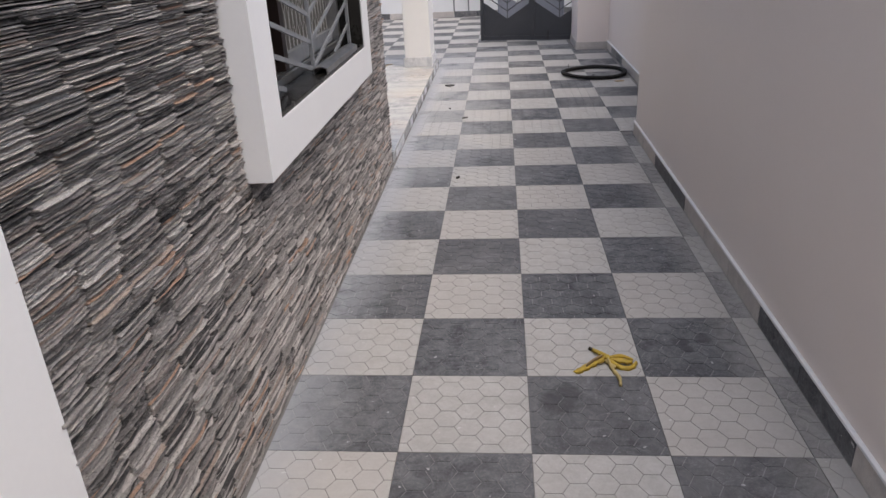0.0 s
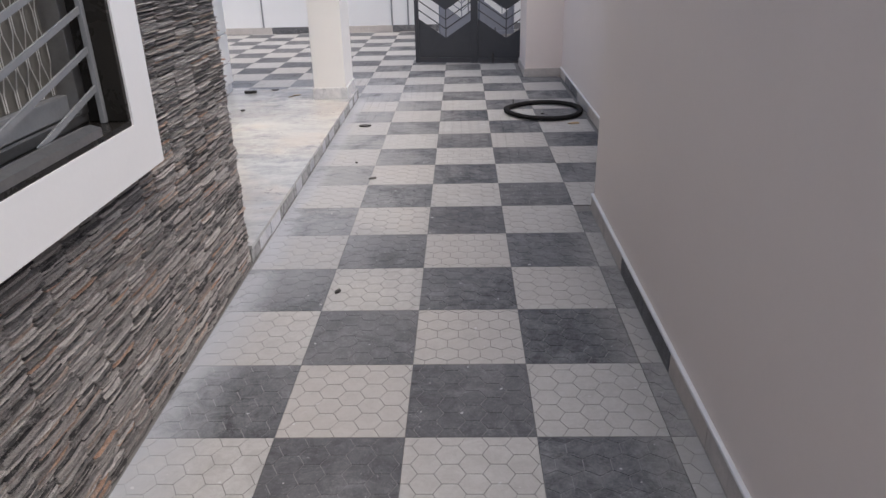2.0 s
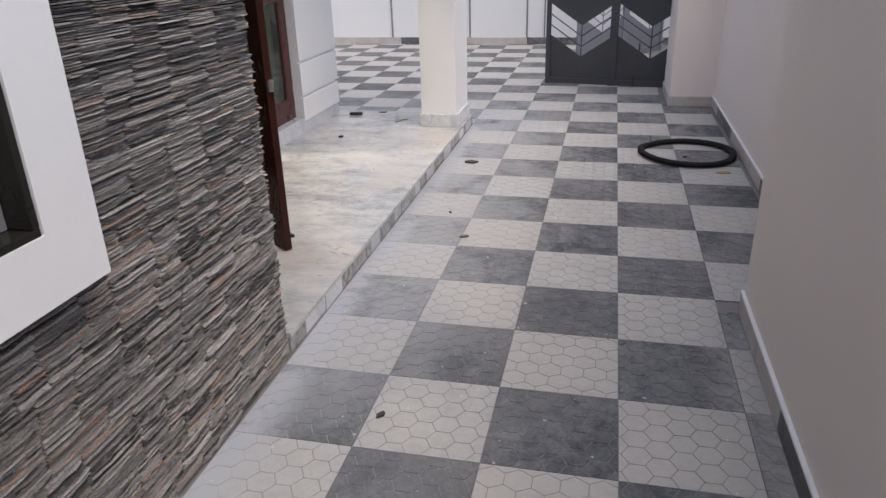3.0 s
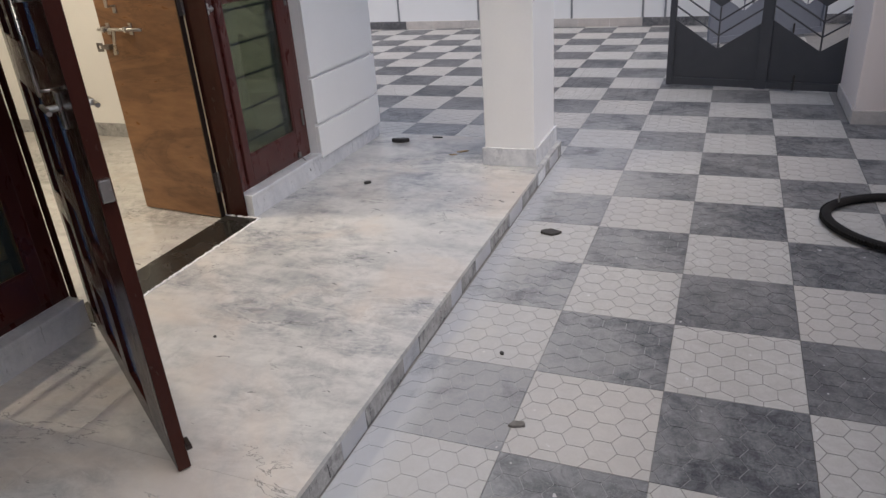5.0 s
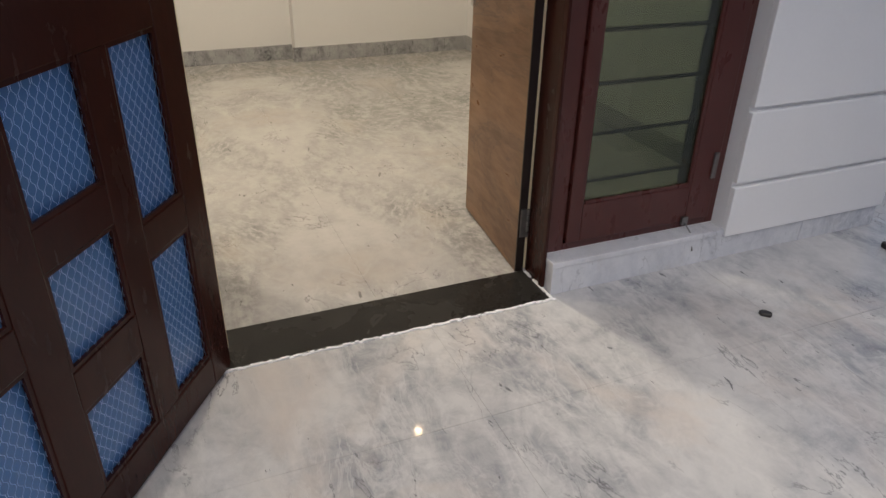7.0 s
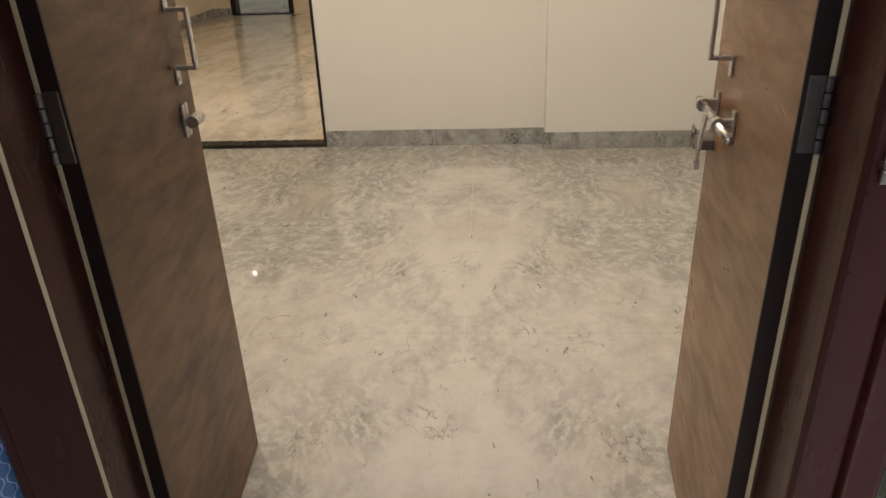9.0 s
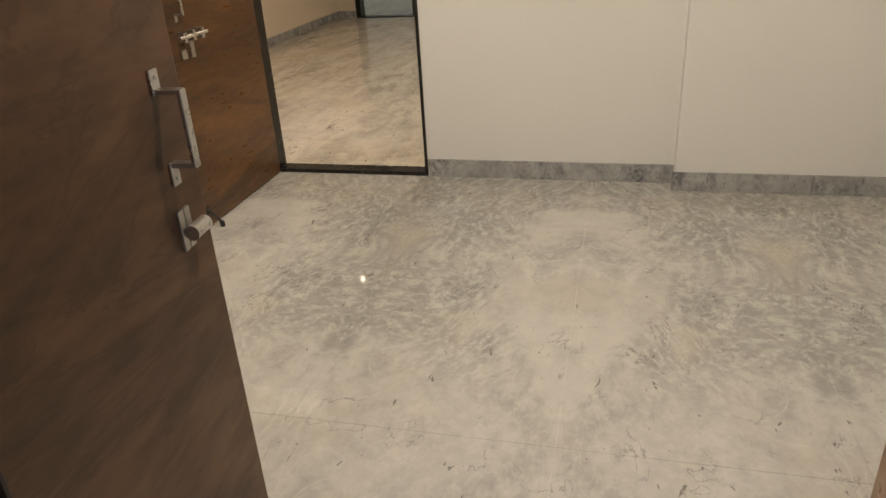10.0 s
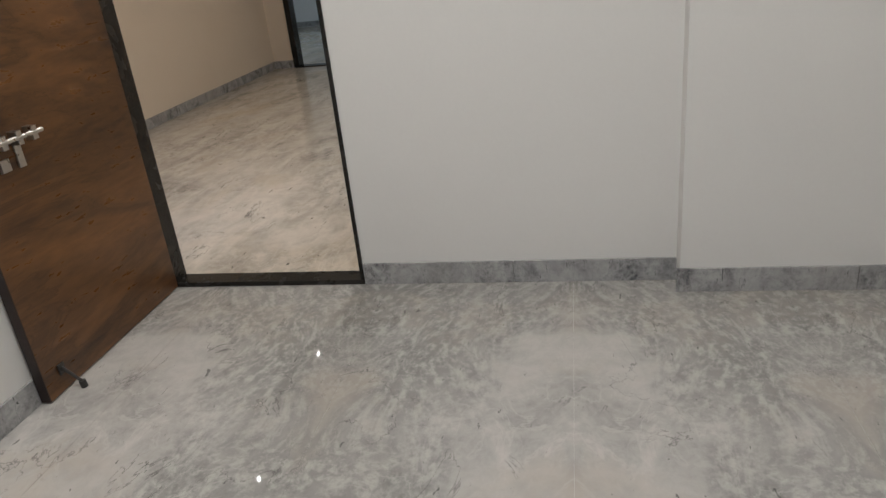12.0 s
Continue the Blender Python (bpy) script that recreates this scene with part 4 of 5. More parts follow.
for z0, z1 in ((0.09, 0.892), (1.03, 1.89)):
    part("muntin", bars((C1, C2, z0, z1)), M_SCREEN, SD)
    part("muntin", bars((C3, C4, z0, z1)), M_SCREEN, SD)
    k = (z1 - z0) / 0.805
    for a, b, z, e in ((C0, C1, 0.365, 0.445), (C4, C5, 0.365, 0.445), (C2, C3, 0.195, 0.285), (C2, C3, 0.49, 0.572)):
        part("crossbar", bars((a, b, z0 + z * k, z0 + e * k)), M_SCREEN, SD)
    for a, b, lo, hi in ((C0, C1, 0, 0.365), (C0, C1, 0.445, 0.805), (C4, C5, 0, 0.365), (C4, C5, 0.445, 0.805), (C2, C3, 0, 0.195), (C2, C3, 0.285, 0.49), (C2, C3, 0.572, 0.805)):
        p = part("pane", boxes((a + 0.002, b - 0.002, -0.004, -0.002, z0 + lo * k + 0.002, z0 + hi * k - 0.002)), M_BLUE, SD, "blue netting pane")
        wm = hex_wire(b - a - 0.004, (hi - lo) * k - 0.004, 0.0115, 0.016, 0.0009)
        bmesh.ops.translate(wm, verts=wm.verts, vec=(a + 0.002, 0.003, z0 + lo * k + 0.002))
        part("wire_mesh", wm, M_BLUEWIRE, p)
        bd = boxes(*[(q[0], q[1], ST / 2 - 0.009, ST / 2 - 0.003, q[2], q[3]) for q in ((a, a + 0.009, z0 + lo * k, z0 + hi * k), (b - 0.009, b, z0 + lo * k, z0 + hi * k), (a + 0.009, b - 0.009, z0 + lo * k, z0 + lo * k + 0.009), (a + 0.009, b - 0.009, z0 + hi * k - 0.009, z0 + hi * k))])
        part("glazing_bead", bd, M_SCREEN, p)
part("hinge_gap_strip", boxes((0.006, 0.012, -0.014, 0.014, 0.05, 1.95)), M_CREAM, SD, "cream strip for hinge gap light and door edge")
bm = bmesh.new()
for z in (0.98, 1.16):
    rod(bm, (0.925, -ST / 2, z), (0.925, -ST / 2 - 0.04, z), 0.0035, 8)
rod(bm, (0.925, -ST / 2 - 0.04, 0.97), (0.925, -ST / 2 - 0.04, 1.17), 0.004, 10)
part("pull_handle", bm, M_STEEL, SD, "thin steel pull handle", True)
bm = bmesh.new()
for sd in (-1, 1):
    box(bm, 0.845, 0.89, min(sd * ST / 2, sd * (ST / 2 + 0.006)), max(sd * ST / 2, sd * (ST / 2 + 0.006)), 0.885, 0.965, 0.002)
    rod(bm, (0.868, sd * ST / 2, 0.93), (0.868, sd * (ST / 2 + 0.035), 0.93), 0.008, 12)
    rod(bm, (0.82, sd * (ST / 2 + 0.032), 0.93), (0.92, sd * (ST / 2 + 0.032), 0.93), 0.006, 10)
box(bm, SW - 0.002, SW + 0.016, -0.012, 0.012, 0.75, 0.80, 0.002)
part("latch", bm, M_STEEL, SD, "steel knob latch")
part("stopper", boxes((SW - 0.03, SW + 0.012, 0.014, 0.03, 0.06, 0.075), bevel=0.003), M_DKFRAME, SD)

# ---- inner door to the far room ----
idf = thing("inner_door_frame", "black painted steel frame of the inner doorway", "door frame", (ROOM_X - 0.06, (DJ0 + DJ1) / 2, RZ), kind="structure")
hw = (DJ1 - DJ0) / 2
part("jamb", boxes((-0.02, 0.068, hw - 0.008, hw + 0.008, 0, DT - RZ), bevel=0.002), M_BLACK, idf)
part("jamb", boxes((-0.03, 0.068, -hw - 0.008, -hw + 0.014, 0, DT - RZ), bevel=0.002), M_BLACK, idf)
part("head", boxes((0.0, 0.068, -hw + 0.014, hw - 0.008, DT - RZ - 0.04, DT - RZ), bevel=0.002), M_BLACK, idf)
part("threshold", boxes((-0.03, 0.067, -hw + 0.014, hw - 0.008, -0.02, 0.02), bevel=0.003), M_BLACK, idf, "black granite threshold")
IL = thing("inner_door_leaf", "dark brown veneered inner door folded open against the wall", "door", (ROOM_X + 0.012, 2.872, RZ + 0.006), 0.2)
part("slab", boxes((0.0, 0.87, -0.034, 0.0, 0, 2.0), bevel=0.002), timber("dark_brown_veneer", (0.20, 0.092, 0.030), (0.026, 0.014, 0.009), (0.35, 1, 1.7), 0.3, 0.5, 0.9), IL)
part("edge_lipping", boxes((0.87, 0.875, -0.036, 0.001, 0, 2.0), bevel=0.001), M_DKFRAME, IL)
bm = bmesh.new()
rod(bm, (0.54, 0.028, 0.868), (0.76, 0.028, 0.868), 0.008, 12)
for x in (0.58, 0.65, 0.72):
    box(bm, x - 0.012, x + 0.012, 0.0, 0.034, 0.845, 0.89, 0.002)
box(bm, 0.63, 0.66, 0.0, 0.008, 0.77, 0.86, 0.002)
box(bm, 0.70, 0.74, 0.0, 0.012, 0.775, 0.815, 0.002)
part("aldrop_bolt", bm, M_STEEL, IL, "steel aldrop bolt")
handle(IL, 0.72, 0.0, 0.955, 1.09, 1)
bm = bmesh.new()
box(bm, 0.77, 0.80, 0.0, 0.006, 0.06, 0.10, 0.001)
rod(bm, (0.785, 0.006, 0.085), (0.772, 0.055, 0.02), 0.006, 8)
rod(bm, (0.772, 0.055, 0.022), (0.771, 0.058, -0.004), 0.012, 10)
part("foot_stopper", bm, M_CHIP, IL, "rubber-footed door stopper")
fd = thing("far_door_frame", "black frame of the far doorway", "door frame", (-11.68, 1.52, RZ), kind="structure")
part("jamb", boxes((-0.08, 0.095, -0.45, -0.38, 0, 2.0), bevel=0.002), M_BLACK, fd)
part("jamb", boxes((-0.08, 0.095, 0.38, 0.45, 0, 2.0), bevel=0.002), M_BLACK, fd)
part("threshold", boxes((-0.08, 0.095, -0.38, 0.38, -0.02, 0.008), bevel=0.002), M_BLACK, fd)


# ---- gate ----
def gate_leaf(at, turn, label, paint):
    g = thing("gate_leaf", label, "gate", at, turn, group="gate leaves")
    W, H = 1.28, 1.8
    for a, b in ((0, 0.045), (0.665, 0.745), (W - 0.03, W)):
        part("upright", boxes((a, b, -0.02, 0.02, 0.0, H), bevel=0.002), paint, g)
    for a, b in ((0.045, 0.665), (0.745, W - 0.03)):
        part("rail", boxes((a, b, -0.018, 0.018, 0.004, 0.06), bevel=0.002), paint, g)
        part("rail", boxes((a, b, -0.018, 0.018, H - 0.05, H), bevel=0.002), paint, g)
        c = a + 0.325 if a < 0.5 else a + 0.33
        def v_at(z):
            return [(a, z + 0.215), (c, z), (b, z + 0.215 * (b - c) / (c - a))]
        lower = v_at(0.285)
        bm = bmesh.new()
        slab(bm, [(a, 0.06), (b, 0.06)] + lower[::-1], 0.006)
        part("sheet", bm, paint, g)
        z = 0.285
        while z < H - 0.4:
            bm = bmesh.new()
            hi, top = v_at(z + 0.31), v_at(z + 0.60)
            top = [(u, min(w, H - 0.05)) for u, w in top]
            slab(bm, hi + top[::-1], 0.006)
            part("sheet", bm, paint, g)
            for k in (0.10, 0.205):
                q = v_at(z + k)
                bm = bmesh.new()
                for s, e in zip(q, q[1:]):
                    rod(bm, (s[0], 0.002, s[1]), (e[0], 0.002, e[1]), 0.0065, 8)
                part("chevron_bar", bm, paint, g)
            bm = bmesh.new()
            rod(bm, (c, 0.004, z), (c, 0.004, z + 0.31), 0.0065, 8)
            part("centre_bar", bm, paint, g)
            z += 0.60
    bm = bmesh.new()
    rod(bm, (W - 0.35, -0.03, 0.0), (W - 0.35, -0.03, 0.12), 0.009, 10)
    part("drop_bolt", bm, M_CHIP, g)
    return g


gate_leaf((-0.36, 8.53, 0.012), -9.8, "charcoal painted steel gate leaf with chevron openings", M_IRON)
# Same gate paint, its colour lightened because this leaf catches more sky.
gate_leaf((-0.12, 10.3, 0.02), 32.0, "second charcoal steel gate leaf behind the first, coloured as lit by the sky", M_IRON_LIT)


# ---- tyre ----
ty = thing("bicycle_tyre", "worn black bicycle tyre lying on the tiles", "tyre", (0.876, 5.86, 0.0), 15)
bm = bmesh.new()
R, r, nu, nv = 0.298, 0.019, 72, 12
rings = []
for i in range(nu):
    a = 2 * math.pi * i / nu
    wob = 1 + 0.012 * math.sin(3 * a) + 0.008 * math.sin(5 * a + 1)
    lift = 0.003 * (1 + math.sin(2 * a + 0.6))
    ring = []
    for j in range(nv):
        b = 2 * math.pi * j / nv
        rr = R * wob + r * math.cos(b) * 1.15
        ring.append(bm.verts.new((rr * math.cos(a) * 1.03, rr * math.sin(a) * 1.04, r + r * math.sin(b) + lift)))
    rings.append(ring)
for i in range(nu):
    for j in range(nv):
        bm.faces.new((rings[i][j], rings[(i + 1) % nu][j], rings[(i + 1) % nu][(j + 1) % nv], rings[i][(j + 1) % nv]))
part("casing", bm, M_RUBBER, ty, "", True)
bm = bmesh.new()
for i in range(144):
    a = 2 * math.pi * i / 144
    wob = 1 + 0.012 * math.sin(3 * a) + 0.008 * math.sin(5 * a + 1)
    lift = 0.003 * (1 + math.sin(2 * a + 0.6))
    for dz in (-0.35, 0.35):
        k = R * wob + r * 1.15 * 0.95
        m = pose(k * math.cos(a) * 1.03, k * math.sin(a) * 1.04, r + lift + r * dz, 0, 0, math.degrees(a))
        bmesh.ops.create_cube(bm, size=1.0, matrix=m @ Matrix.Diagonal((0.008, 0.007, 0.009, 1)))
part("tread", bm, M_RUBBER, ty)
bm = bmesh.new()
rod(bm, (-0.2, 0.215, 0.04), (-0.2, 0.215, 0.085), 0.004, 8)
part("valve", bm, M_HINGE, ty, "thin valve stem")


# ---- banana peel ----
pe = thing("banana_peel", "yellow banana peel lying flat on the tiles", "banana peel", (0.275, 0.46, 0.0))
def peel(pts, w, mat, name="peel_strip", wide=0.95):
    """A curled strip of peel through a few points, with thickness."""
    bm = bmesh.new()
    P = [Vector(p) for p in pts]
    out, n = [], 14
    for i in range(n + 1):
        u = i / n * (len(P) - 1)
        k = min(int(u), len(P) - 2)
        p0, p1, p2, p3 = P[max(k - 1, 0)], P[k], P[k + 1], P[min(k + 2, len(P) - 1)]
        f = u - k
        c = 0.5 * ((2 * p1) + (p2 - p0) * f + (2 * p0 - 5 * p1 + 4 * p2 - p3) * f * f + (3 * p1 - p0 - 3 * p2 + p3) * f ** 3)
        out.append(c)
    rows = []
    for i, c in enumerate(out):
        d = (out[min(i + 1, n)] - out[max(i - 1, 0)]).normalized()
        s = d.cross(Vector((0, 0, 1))).normalized()
        ww = w * wide * (1 + 0.22 * math.sin(i * 2.1 + w * 900)) * (0.35 + 0.65 * math.sin(math.pi * min(1, 0.12 + 0.86 * i / n)) ** 0.6)
        rows.append([bm.verts.new(c + s * ww * x + Vector((0, 0, z))) for x, z in ((-1, 0.0), (-0.6, 0.008), (0, 0.011), (0.6, 0.008), (1, 0.0), (0.5, 0.003), (0, 0.006), (-0.5, 0.003))])
    for a, b in zip(rows, rows[1:]):
        for j in range(8):
            bm.faces.new((a[j], a[(j + 1) % 8], b[(j + 1) % 8], b[j]))
    bm.faces.new(rows[0]), bm.faces.new(rows[-1][::-1])
    bmesh.ops.recalc_face_normals(bm, faces=bm.faces)
    part(name, bm, mat, pe, "", True)
peel([(0.005, 0.035, 0.012), (-0.04, 0.01, 0.006), (-0.08, -0.02, 0.002), (-0.112, -0.045, 0.001)], 0.017, M_PEEL)
peel([(0.0, 0.03, 0.02), (0.035, 0.02, 0.014), (0.075, 0.012, 0.01), (0.09, 0.02, 0.004)], 0.015, M_PEEL)
peel([(0.01, 0.025, 0.012), (0.05, -0.015, 0.004), (0.085, -0.012, 0.001), (0.108, 0.02, 0.001)], 0.012, M_PEEL)
peel([(0.01, 0.02, 0.014), (0.022, -0.03, 0.003), (0.036, -0.075, 0.001), (0.032, -0.125, 0.001)], 0.008, M_PITH)
peel([(0.0, 0.03, 0.01), (0.03, 0.0, 0.003), (0.02, -0.012, 0.001)], 0.016, M_PITH)
peel([(0.012, 0.03, 0.018), (-0.005, 0.06, 0.01), (-0.035, 0.095, 0.006)], 0.011, M_PEEL)
peel([(0.015, 0.02, 0.02), (0.05, 0.03, 0.022), (0.08, 0.035, 0.01), (0.098, 0.028, 0.004)], 0.009, M_PEEL)
peel([(-0.01, 0.03, 0.022), (-0.045, 0.005, 0.018), (-0.07, -0.02, 0.012)], 0.004, M_CARD, "brown_edge")
peel([(-0.033, 0.092, 0.006), (-0.04, 0.10, 0.005), (-0.046, 0.108, 0.004)], 0.007, M_STEM, "stem")


# ---- crumpled cloth ----
bm = bmesh.new()
bmesh.ops.create_grid(bm, x_segments=44, y_segments=32, size=0.5)
for v in bm.verts:
    x, y0 = v.co.x, v.co.y
    a = math.atan2(y0, x)
    edge = 1 + 0.22 * noise.noise(Vector((math.cos(a) * 1.7, math.sin(a) * 1.7, 3)))
    q = Vector((x * 6, y0 * 5, 1.3))
    f = max(0, 1 - (2 * max(abs(x), abs(y0))) ** 4)
    h = 0.004 + f * 0.05 * abs(noise.noise(q)) + 0.012 * abs(noise.noise(q * 2.7)) + 0.006 * abs(noise.noise(q * 5))
    k = Vector((noise.noise(q * 1.4 + Vector((7, 0, 0))), noise.noise(q * 1.4 + Vector((0, 9, 0))), 0)) * 0.03
    v.co = Vector((x * 0.24 * edge, y0 * 0.30 * edge, h)) + k
g = bmesh.ops.extrude_face_region(bm, geom=bm.faces[:])
bmesh.ops.translate(bm, verts=[v for v in g["geom"] if isinstance(v, bmesh.types.BMVert)], vec=(0, 0, -0.002))
bmesh.ops.recalc_face_normals(bm, faces=bm.faces)
cl = tagged(finish("cloth", bm, M_CLOTH, True), "crumpled crimson cotton cloth lying on the marble", "cloth")
cl.matrix_basis = pose(-1.26, 3.265, VZ, 0, 0, 25)


# ---- scraps on the floor ----
def scrap(name, label, at, turn, size, mat, seed):
    """A small bent scrap: an uneven flake with thickness."""
    rng = random.Random(seed)
    bm = bmesh.new()
    n = 9
    pts = [(size[0] / 2 * math.cos(2 * math.pi * i / n) * rng.uniform(0.7, 1.15), size[1] / 2 * math.sin(2 * math.pi * i / n) * rng.uniform(0.7, 1.15)) for i in range(n)]
    slab(bm, pts, size[2], "z")
    bmesh.ops.bevel(bm, geom=bm.edges[:], offset=min(size) * 0.2, segments=1, affect="EDGES")
    ob = tagged(finish(name, bm, mat), label, "scrap", "scraps on the floor")
    ob.matrix_basis = pose(*at, 0, 0, turn)


scrap("plastic_scrap", "small black plastic scrap on a pale tile", (-0.358, 2.563, 0), 60, (0.045, 0.02, 0.012), M_CHIP, 1)
scrap("tile_chip", "dark square tile chip on a dusty tile", (-0.603, 5.475, 0), 10, (0.095, 0.062, 0.012), M_CHIP, 2)
scrap("wire_scrap", "thin twisted scrap of wire on the tiles", (-0.383, 4.12, 0), 20, (0.055, 0.03, 0.01), M_CHIPG, 3)
scrap("pebble", "tiny dark pebble on a pale tile", (-0.532, 4.462, 0), 0, (0.018, 0.016, 0.01), M_CHIP, 4)
scrap("tape_piece", "short dark piece of pipe tape near the column", (-1.78, 6.445, VZ), 8, (0.115, 0.042, 0.025), M_CHIP, 5)
scrap("plastic_scrap", "thin dark scrap near the marble edge", (-1.585, 6.57, VZ), 5, (0.075, 0.018, 0.006), M_CHIP, 6)
scrap("plastic_scrap", "small black scrap on the veranda marble", (-1.65, 5.706, VZ), 40, (0.05, 0.03, 0.012), M_CHIP, 7)
scrap("dry_leaf", "brown dry flake beside the column", (-1.32, 6.318, VZ), 30, (0.085, 0.025, 0.005), M_CARD, 8)
scrap("dry_leaf", "brown dry flake beside the column", (-1.36, 6.25, VZ), 15, (0.05, 0.016, 0.004), M_CARD, 9)
scrap("pebble", "tiny dark speck on the veranda marble", (-1.478, 4.175, VZ), 0, (0.014, 0.01, 0.006), M_CHIP, 10)
scrap("card_scrap", "tan torn scrap beside the tyre", (1.07, 5.46, 0), 15, (0.10, 0.055, 0.006), M_CARD, 11)
scrap("plastic_scrap", "small dark scrap inside the tyre", (0.86, 5.80, 0), 15, (0.035, 0.022, 0.01), M_CHIP, 12)


# ---- marble slabs ----
def slabs(parent, xs, ys, z, mat, gap=0.0011):
    for x0, x1 in zip(xs, xs[1:]):
        for y0, y1 in zip(ys, ys[1:]):
            part("marble_slab", boxes((x0 + gap, x1 - gap, y0 + gap, y1 - gap, z - 0.018, z), bevel=0.0006), mat, parent)


slabs(veranda, (FACE_X - 0.02, -1.55, STEP_X + 0.004), (END_Y, 3.62, 4.735, 5.72, 6.62), VZ, M_VMARBLE, 0.0004)
slabs(room_floor, (-5.37, -3.215, -2.05), (2.75, 3.095, 3.865, 4.635, 5.405, 6.175, 6.30), RZ, M_RMARBLE, 0.0005)


# ---- stone cladding ----
clad = solid("wall_cladding", boxes((-0.832, -0.822, -0.765, 0.215, -0.03, TOP), (-0.832, -0.822, 1.95, END_Y, -0.03, TOP), (-0.832, -0.822, 0.215, 1.95, -0.03, 0.78), (-0.832, -0.822, 0.215, 1.95, 2.25, TOP)), M_MORTAR, "grey and brown split ledger stone cladding", "stone wall")
rng = random.Random(21)
near, rest = [], []
z = 0.0
while z < TOP:
    ch = rng.uniform(0.045, 0.085)
    y = -0.765 + rng.uniform(-0.012, 0.0)
    while y < END_Y:
        w = min(rng.uniform(0.09, 0.2), END_Y - y + rng.uniform(-0.012, 0.002))
        zz, hs = z, []
        while zz < z + ch - 0.004:
            h = min(rng.choice((0.004, 0.005, 0.005, 0.006, 0.007)), z + ch - zz)
            hs.append((zz, h))
            zz += h
        for zz, h in hs:
            a, b = y + rng.uniform(0.0, 0.003), y + w - rng.uniform(0.001, 0.004)
            parts = [(a, b)]
            if b - a > 0.18 and rng.random() < 0.2:
                c = a + (b - a) * rng.uniform(0.3, 0.7)
                parts = [(a, c), (c, b)]
            for a, b in parts:
                d = rng.uniform(0.002, 0.0085) + (rng.uniform(0.002, 0.007) if rng.random() < 0.15 else 0.0)
                inside = b > 0.215 and a < 1.955 and zz + h > 0.776 and zz < 2.25
                if inside:
                    if a < 0.215 and b > 0.215 and b < 1.92:
                        b = 0.225
                    elif b > 1.955 and a < 1.955 and a > 0.27:
                        a = 1.945
                    else:
                        continue
                if b - a > 0.01:
                    t = [rng.uniform(-0.004, 0.004) for _ in range(4)]
                    row = (a, b, zz + 0.0004, zz + h - rng.uniform(0.0004, 0.0026), d + 0.008, t)
                    (near if 0.4 < a < 1.05 and 0.40 < zz < 0.78 and len(near) < 300 else rest).append(row)
        y += w
    z += ch


def strips(rows):
    """Split stones: an uneven face under a broken, sloping upper edge."""
    vs, fs = [], []
    jag = random.Random(33)
    for a, b, z0, z1, d, t in rows:
        n, h, x = len(vs), z1 - z0, -0.822 + d
        cuts = 4 if b - a > 0.07 else 2
        for k in range(cuts + 1):
            yy = a + (b - a) * (k / cuts + (jag.uniform(-0.07, 0.07) if 0 < k < cuts else 0.0))
            q, u = t[k % 4] * 0.6 + jag.uniform(-0.0022, 0.0022), jag.uniform(-0.0012, 0.0012)
            e = x + q - (0.003 if k in (0, cuts) else 0.0)
            vs += [(-0.824, yy, z0), (e - 0.002, yy, z0 + 0.0004), (e, yy, z0 + h * 0.35 + u), (e - 0.0015, yy, z0 + h * 0.6 + u), (e - 0.0035 - h * 0.45, yy, z1), (-0.824, yy, z1)]
        for k in range(cuts):
            for j in range(5):
                m = n + k * 6 + j
                fs.append((m, m + 1, m + 7, m + 6))
        m = n + cuts * 6
        fs += [tuple(n + j for j in (0, 5, 4, 3, 2, 1)), tuple(m + j for j in range(6))]
    me = bpy.data.meshes.new("stone_strip")
    me.from_pydata(vs, [], fs)
    me.materials.append(M_STONE)
    bm = bmesh.new()
    bm.from_mesh(me)
    bmesh.ops.recalc_face_normals(bm, faces=bm.faces)
    bm.to_mesh(me)
    bm.free()
    return me


tagged(piece("stone_strips", strips(rest), clad), "grey and brown split stone strips", "", "", "stuff")
for row in near:
    piece("stone_strip", strips([row]), clad)


# ---- chequered yard tiles, each with its hexagon relief ----
def clip(poly, x0, x1, y0, y1):
    for axis, lim, sgn in ((0, x0, 1), (0, x1, -1), (1, y0, 1), (1, y1, -1)):
        out = []
        for p, q in zip(poly, poly[1:] + poly[:1]):
            a, b = sgn * (p[axis] - lim), sgn * (q[axis] - lim)
            if a >= 0:
                out.append(p)
            if a * b < 0:
                f = a / (a - b)
                out.append((p[0] + (q[0] - p[0]) * f, p[1] + (q[1] - p[1]) * f))
        poly = out
        if not poly:
            break
    return poly


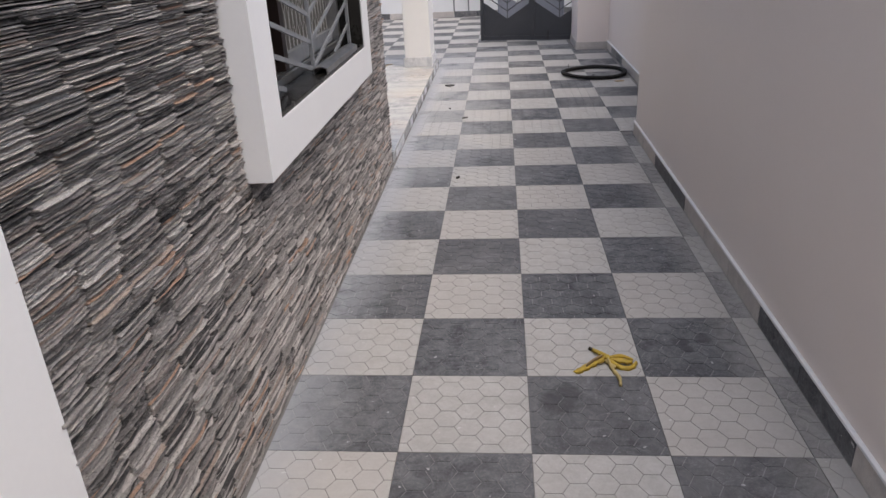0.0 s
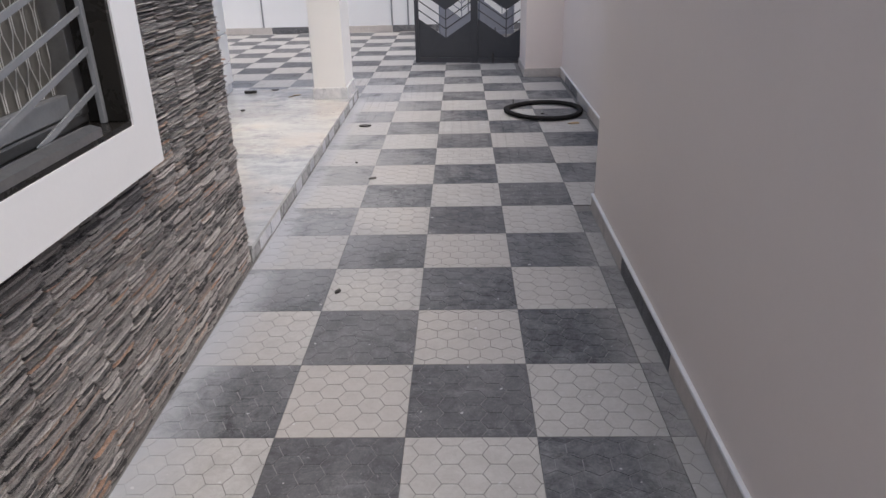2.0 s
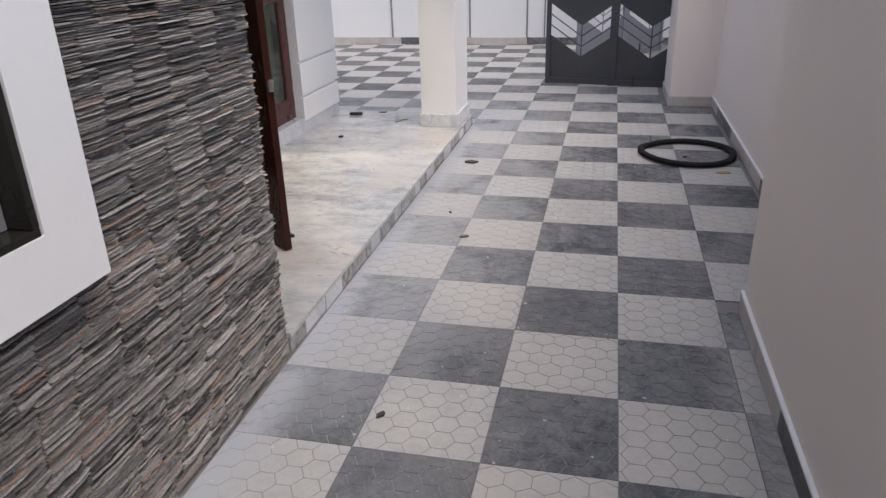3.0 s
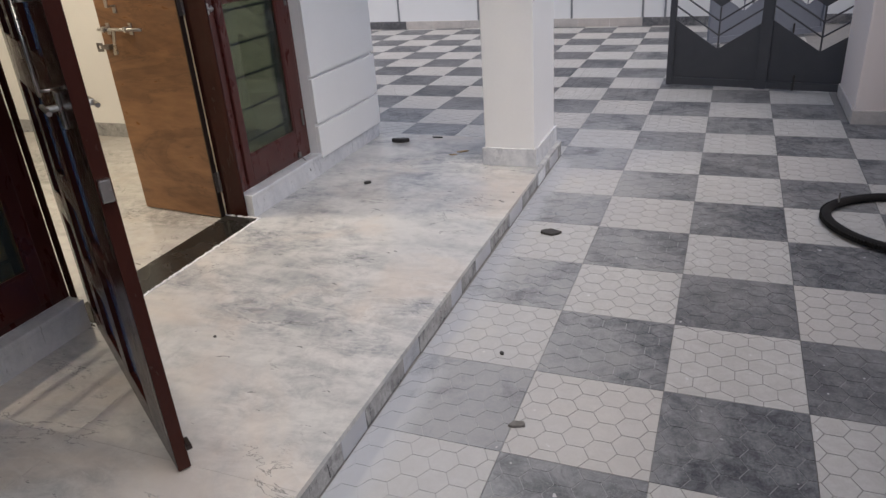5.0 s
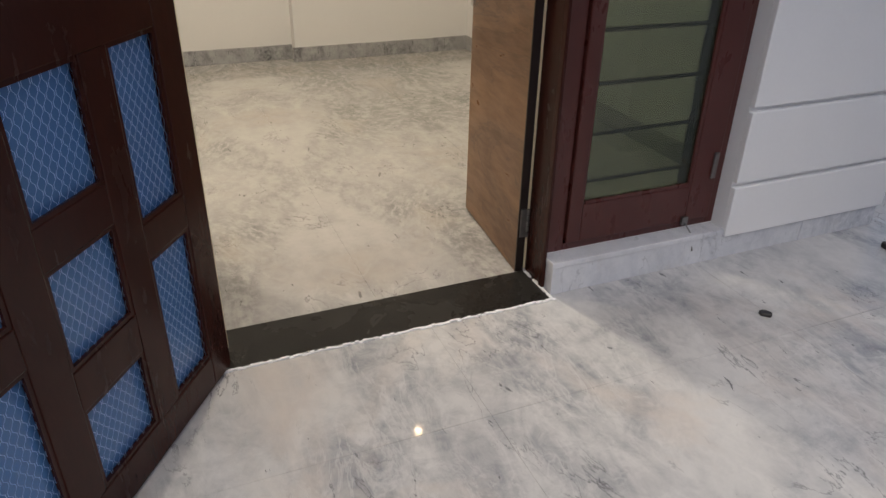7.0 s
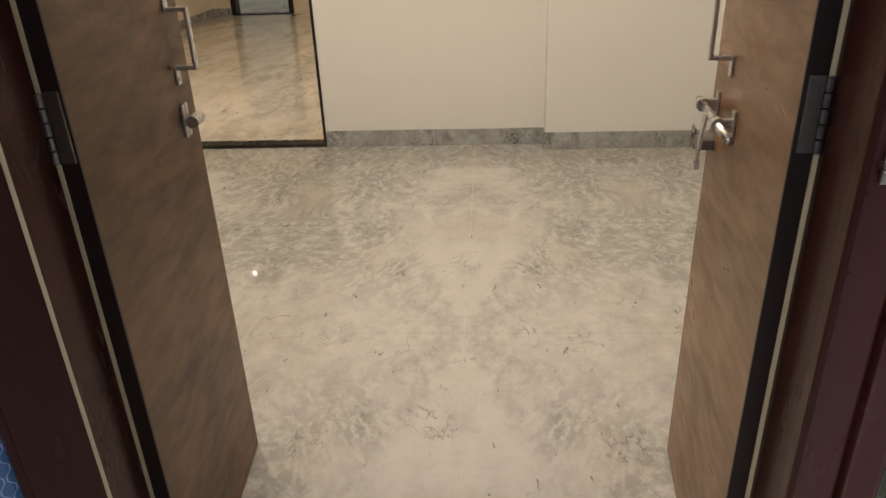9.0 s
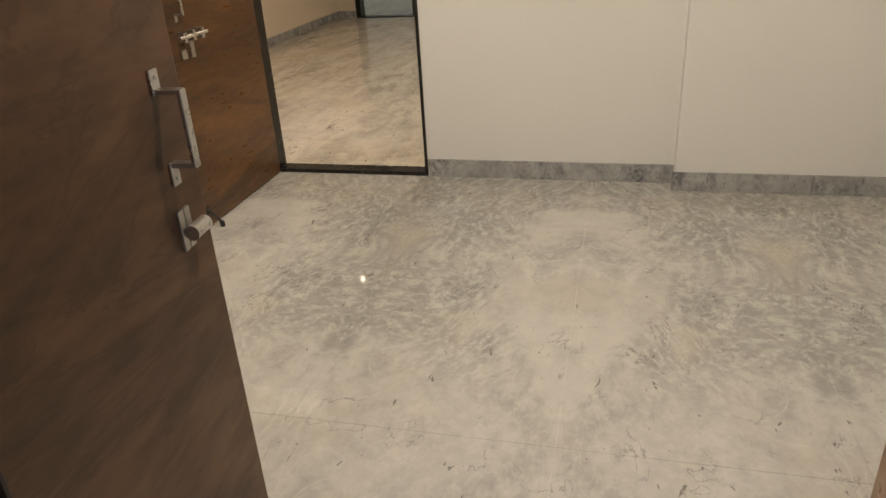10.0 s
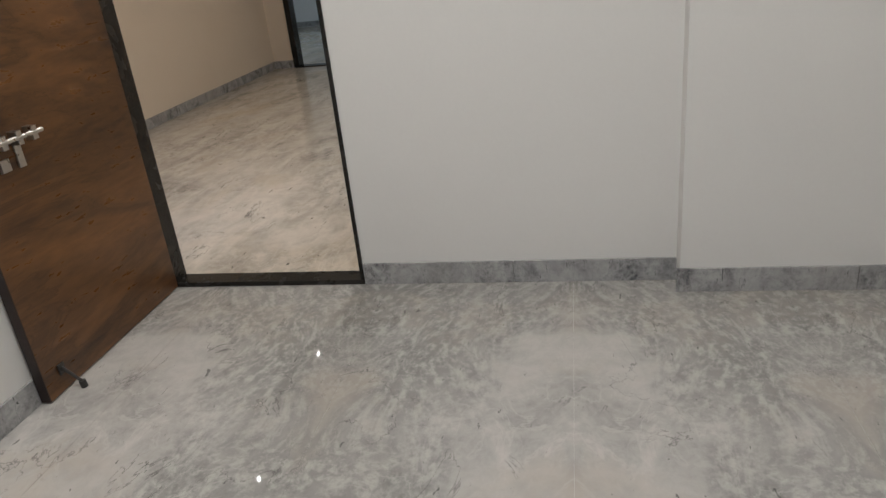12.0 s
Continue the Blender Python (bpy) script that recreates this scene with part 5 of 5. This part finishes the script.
def tile_mesh(w, h, face, groove):
    """One tile with raised hexagons; shared by all alike tiles."""
    vs, fs, ms = [], [], []
    g = 0.0012
    base = [(g, g), (w - g, g), (w - g, h - g), (g, h - g)]
    n = 0
    vs += [(x, y, -0.0016) for x, y in base] + [(x, y, -0.012) for x, y in base]
    fs += [(0, 1, 2, 3)] + [(i, i + 4, (i + 1) % 4 + 4, (i + 1) % 4) for i in range(4)]
    ms += [1] * 5
    px, py = 0.0693, 0.08
    s = py / math.sqrt(3)
    for i in range(-1, 8):
        for j in range(-1, 7):
            cx, cy = i * px, (j + (0.5 if i % 2 else 0)) * py
            k = 1 - 0.0014 / s
            poly = [(cx + s * 1.0 * k * math.cos(math.pi * q / 3), cy + s * k * math.sin(math.pi * q / 3)) for q in range(6)]
            poly = clip(poly, g, w - g, g, h - g)
            if len(poly) < 3:
                continue
            n, m = len(vs), len(poly)
            vs += [(x, y, 0.0) for x, y in poly] + [(x, y, -0.0016) for x, y in poly]
            fs.append(tuple(range(n, n + m)))
            fs += [(n + q, n + m + q, n + m + (q + 1) % m, n + (q + 1) % m) for q in range(m)]
            ms += [0] + [0] * m
    me = bpy.data.meshes.new("floor_tile")
    me.from_pydata(vs, [], fs)
    me.materials.append(face), me.materials.append(groove)
    me.polygons.foreach_set("material_index", ms)
    return me


made = {}
lay = random.Random(12)


def tile(i, j, x0=None, x1=None, y0=None, y1=None):
    x0, x1 = i * 0.4 if x0 is None else x0, (i + 1) * 0.4 if x1 is None else x1
    y0, y1 = j * 0.4 if y0 is None else y0, (j + 1) * 0.4 if y1 is None else y1
    dark = (i + j) % 2 == 0
    key = (round(x1 - x0, 3), round(y1 - y0, 3), dark)
    if key not in made:
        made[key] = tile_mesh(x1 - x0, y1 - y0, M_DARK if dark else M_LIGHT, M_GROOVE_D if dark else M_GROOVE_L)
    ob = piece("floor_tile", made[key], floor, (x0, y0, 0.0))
    k = lay.choice((0, 0, 0, 2, 2, 1)) if key[:2] == (0.4, 0.4) else 0
    if k:
        ob.rotation_euler[2] = k * math.pi / 2
        ob.location = (x0 + 0.4, y0 + (0.4 if k == 2 else 0.0), 0.0)


for j in range(-6, 30):
    y1 = FAR_Y if j == 29 else None
    for i in (-2, -1, 0, 1):
        tile(i, j, y1=y1)
    if j < 9:
        tile(2, j, x1=WALL_X, y1=3.5 if j == 8 else None)
    elif j < 19:
        tile(2, j)
    if j > 15:
        for i in range(-14, -2):
            tile(i, j, y0=6.62 if j == 16 else None, y1=y1)
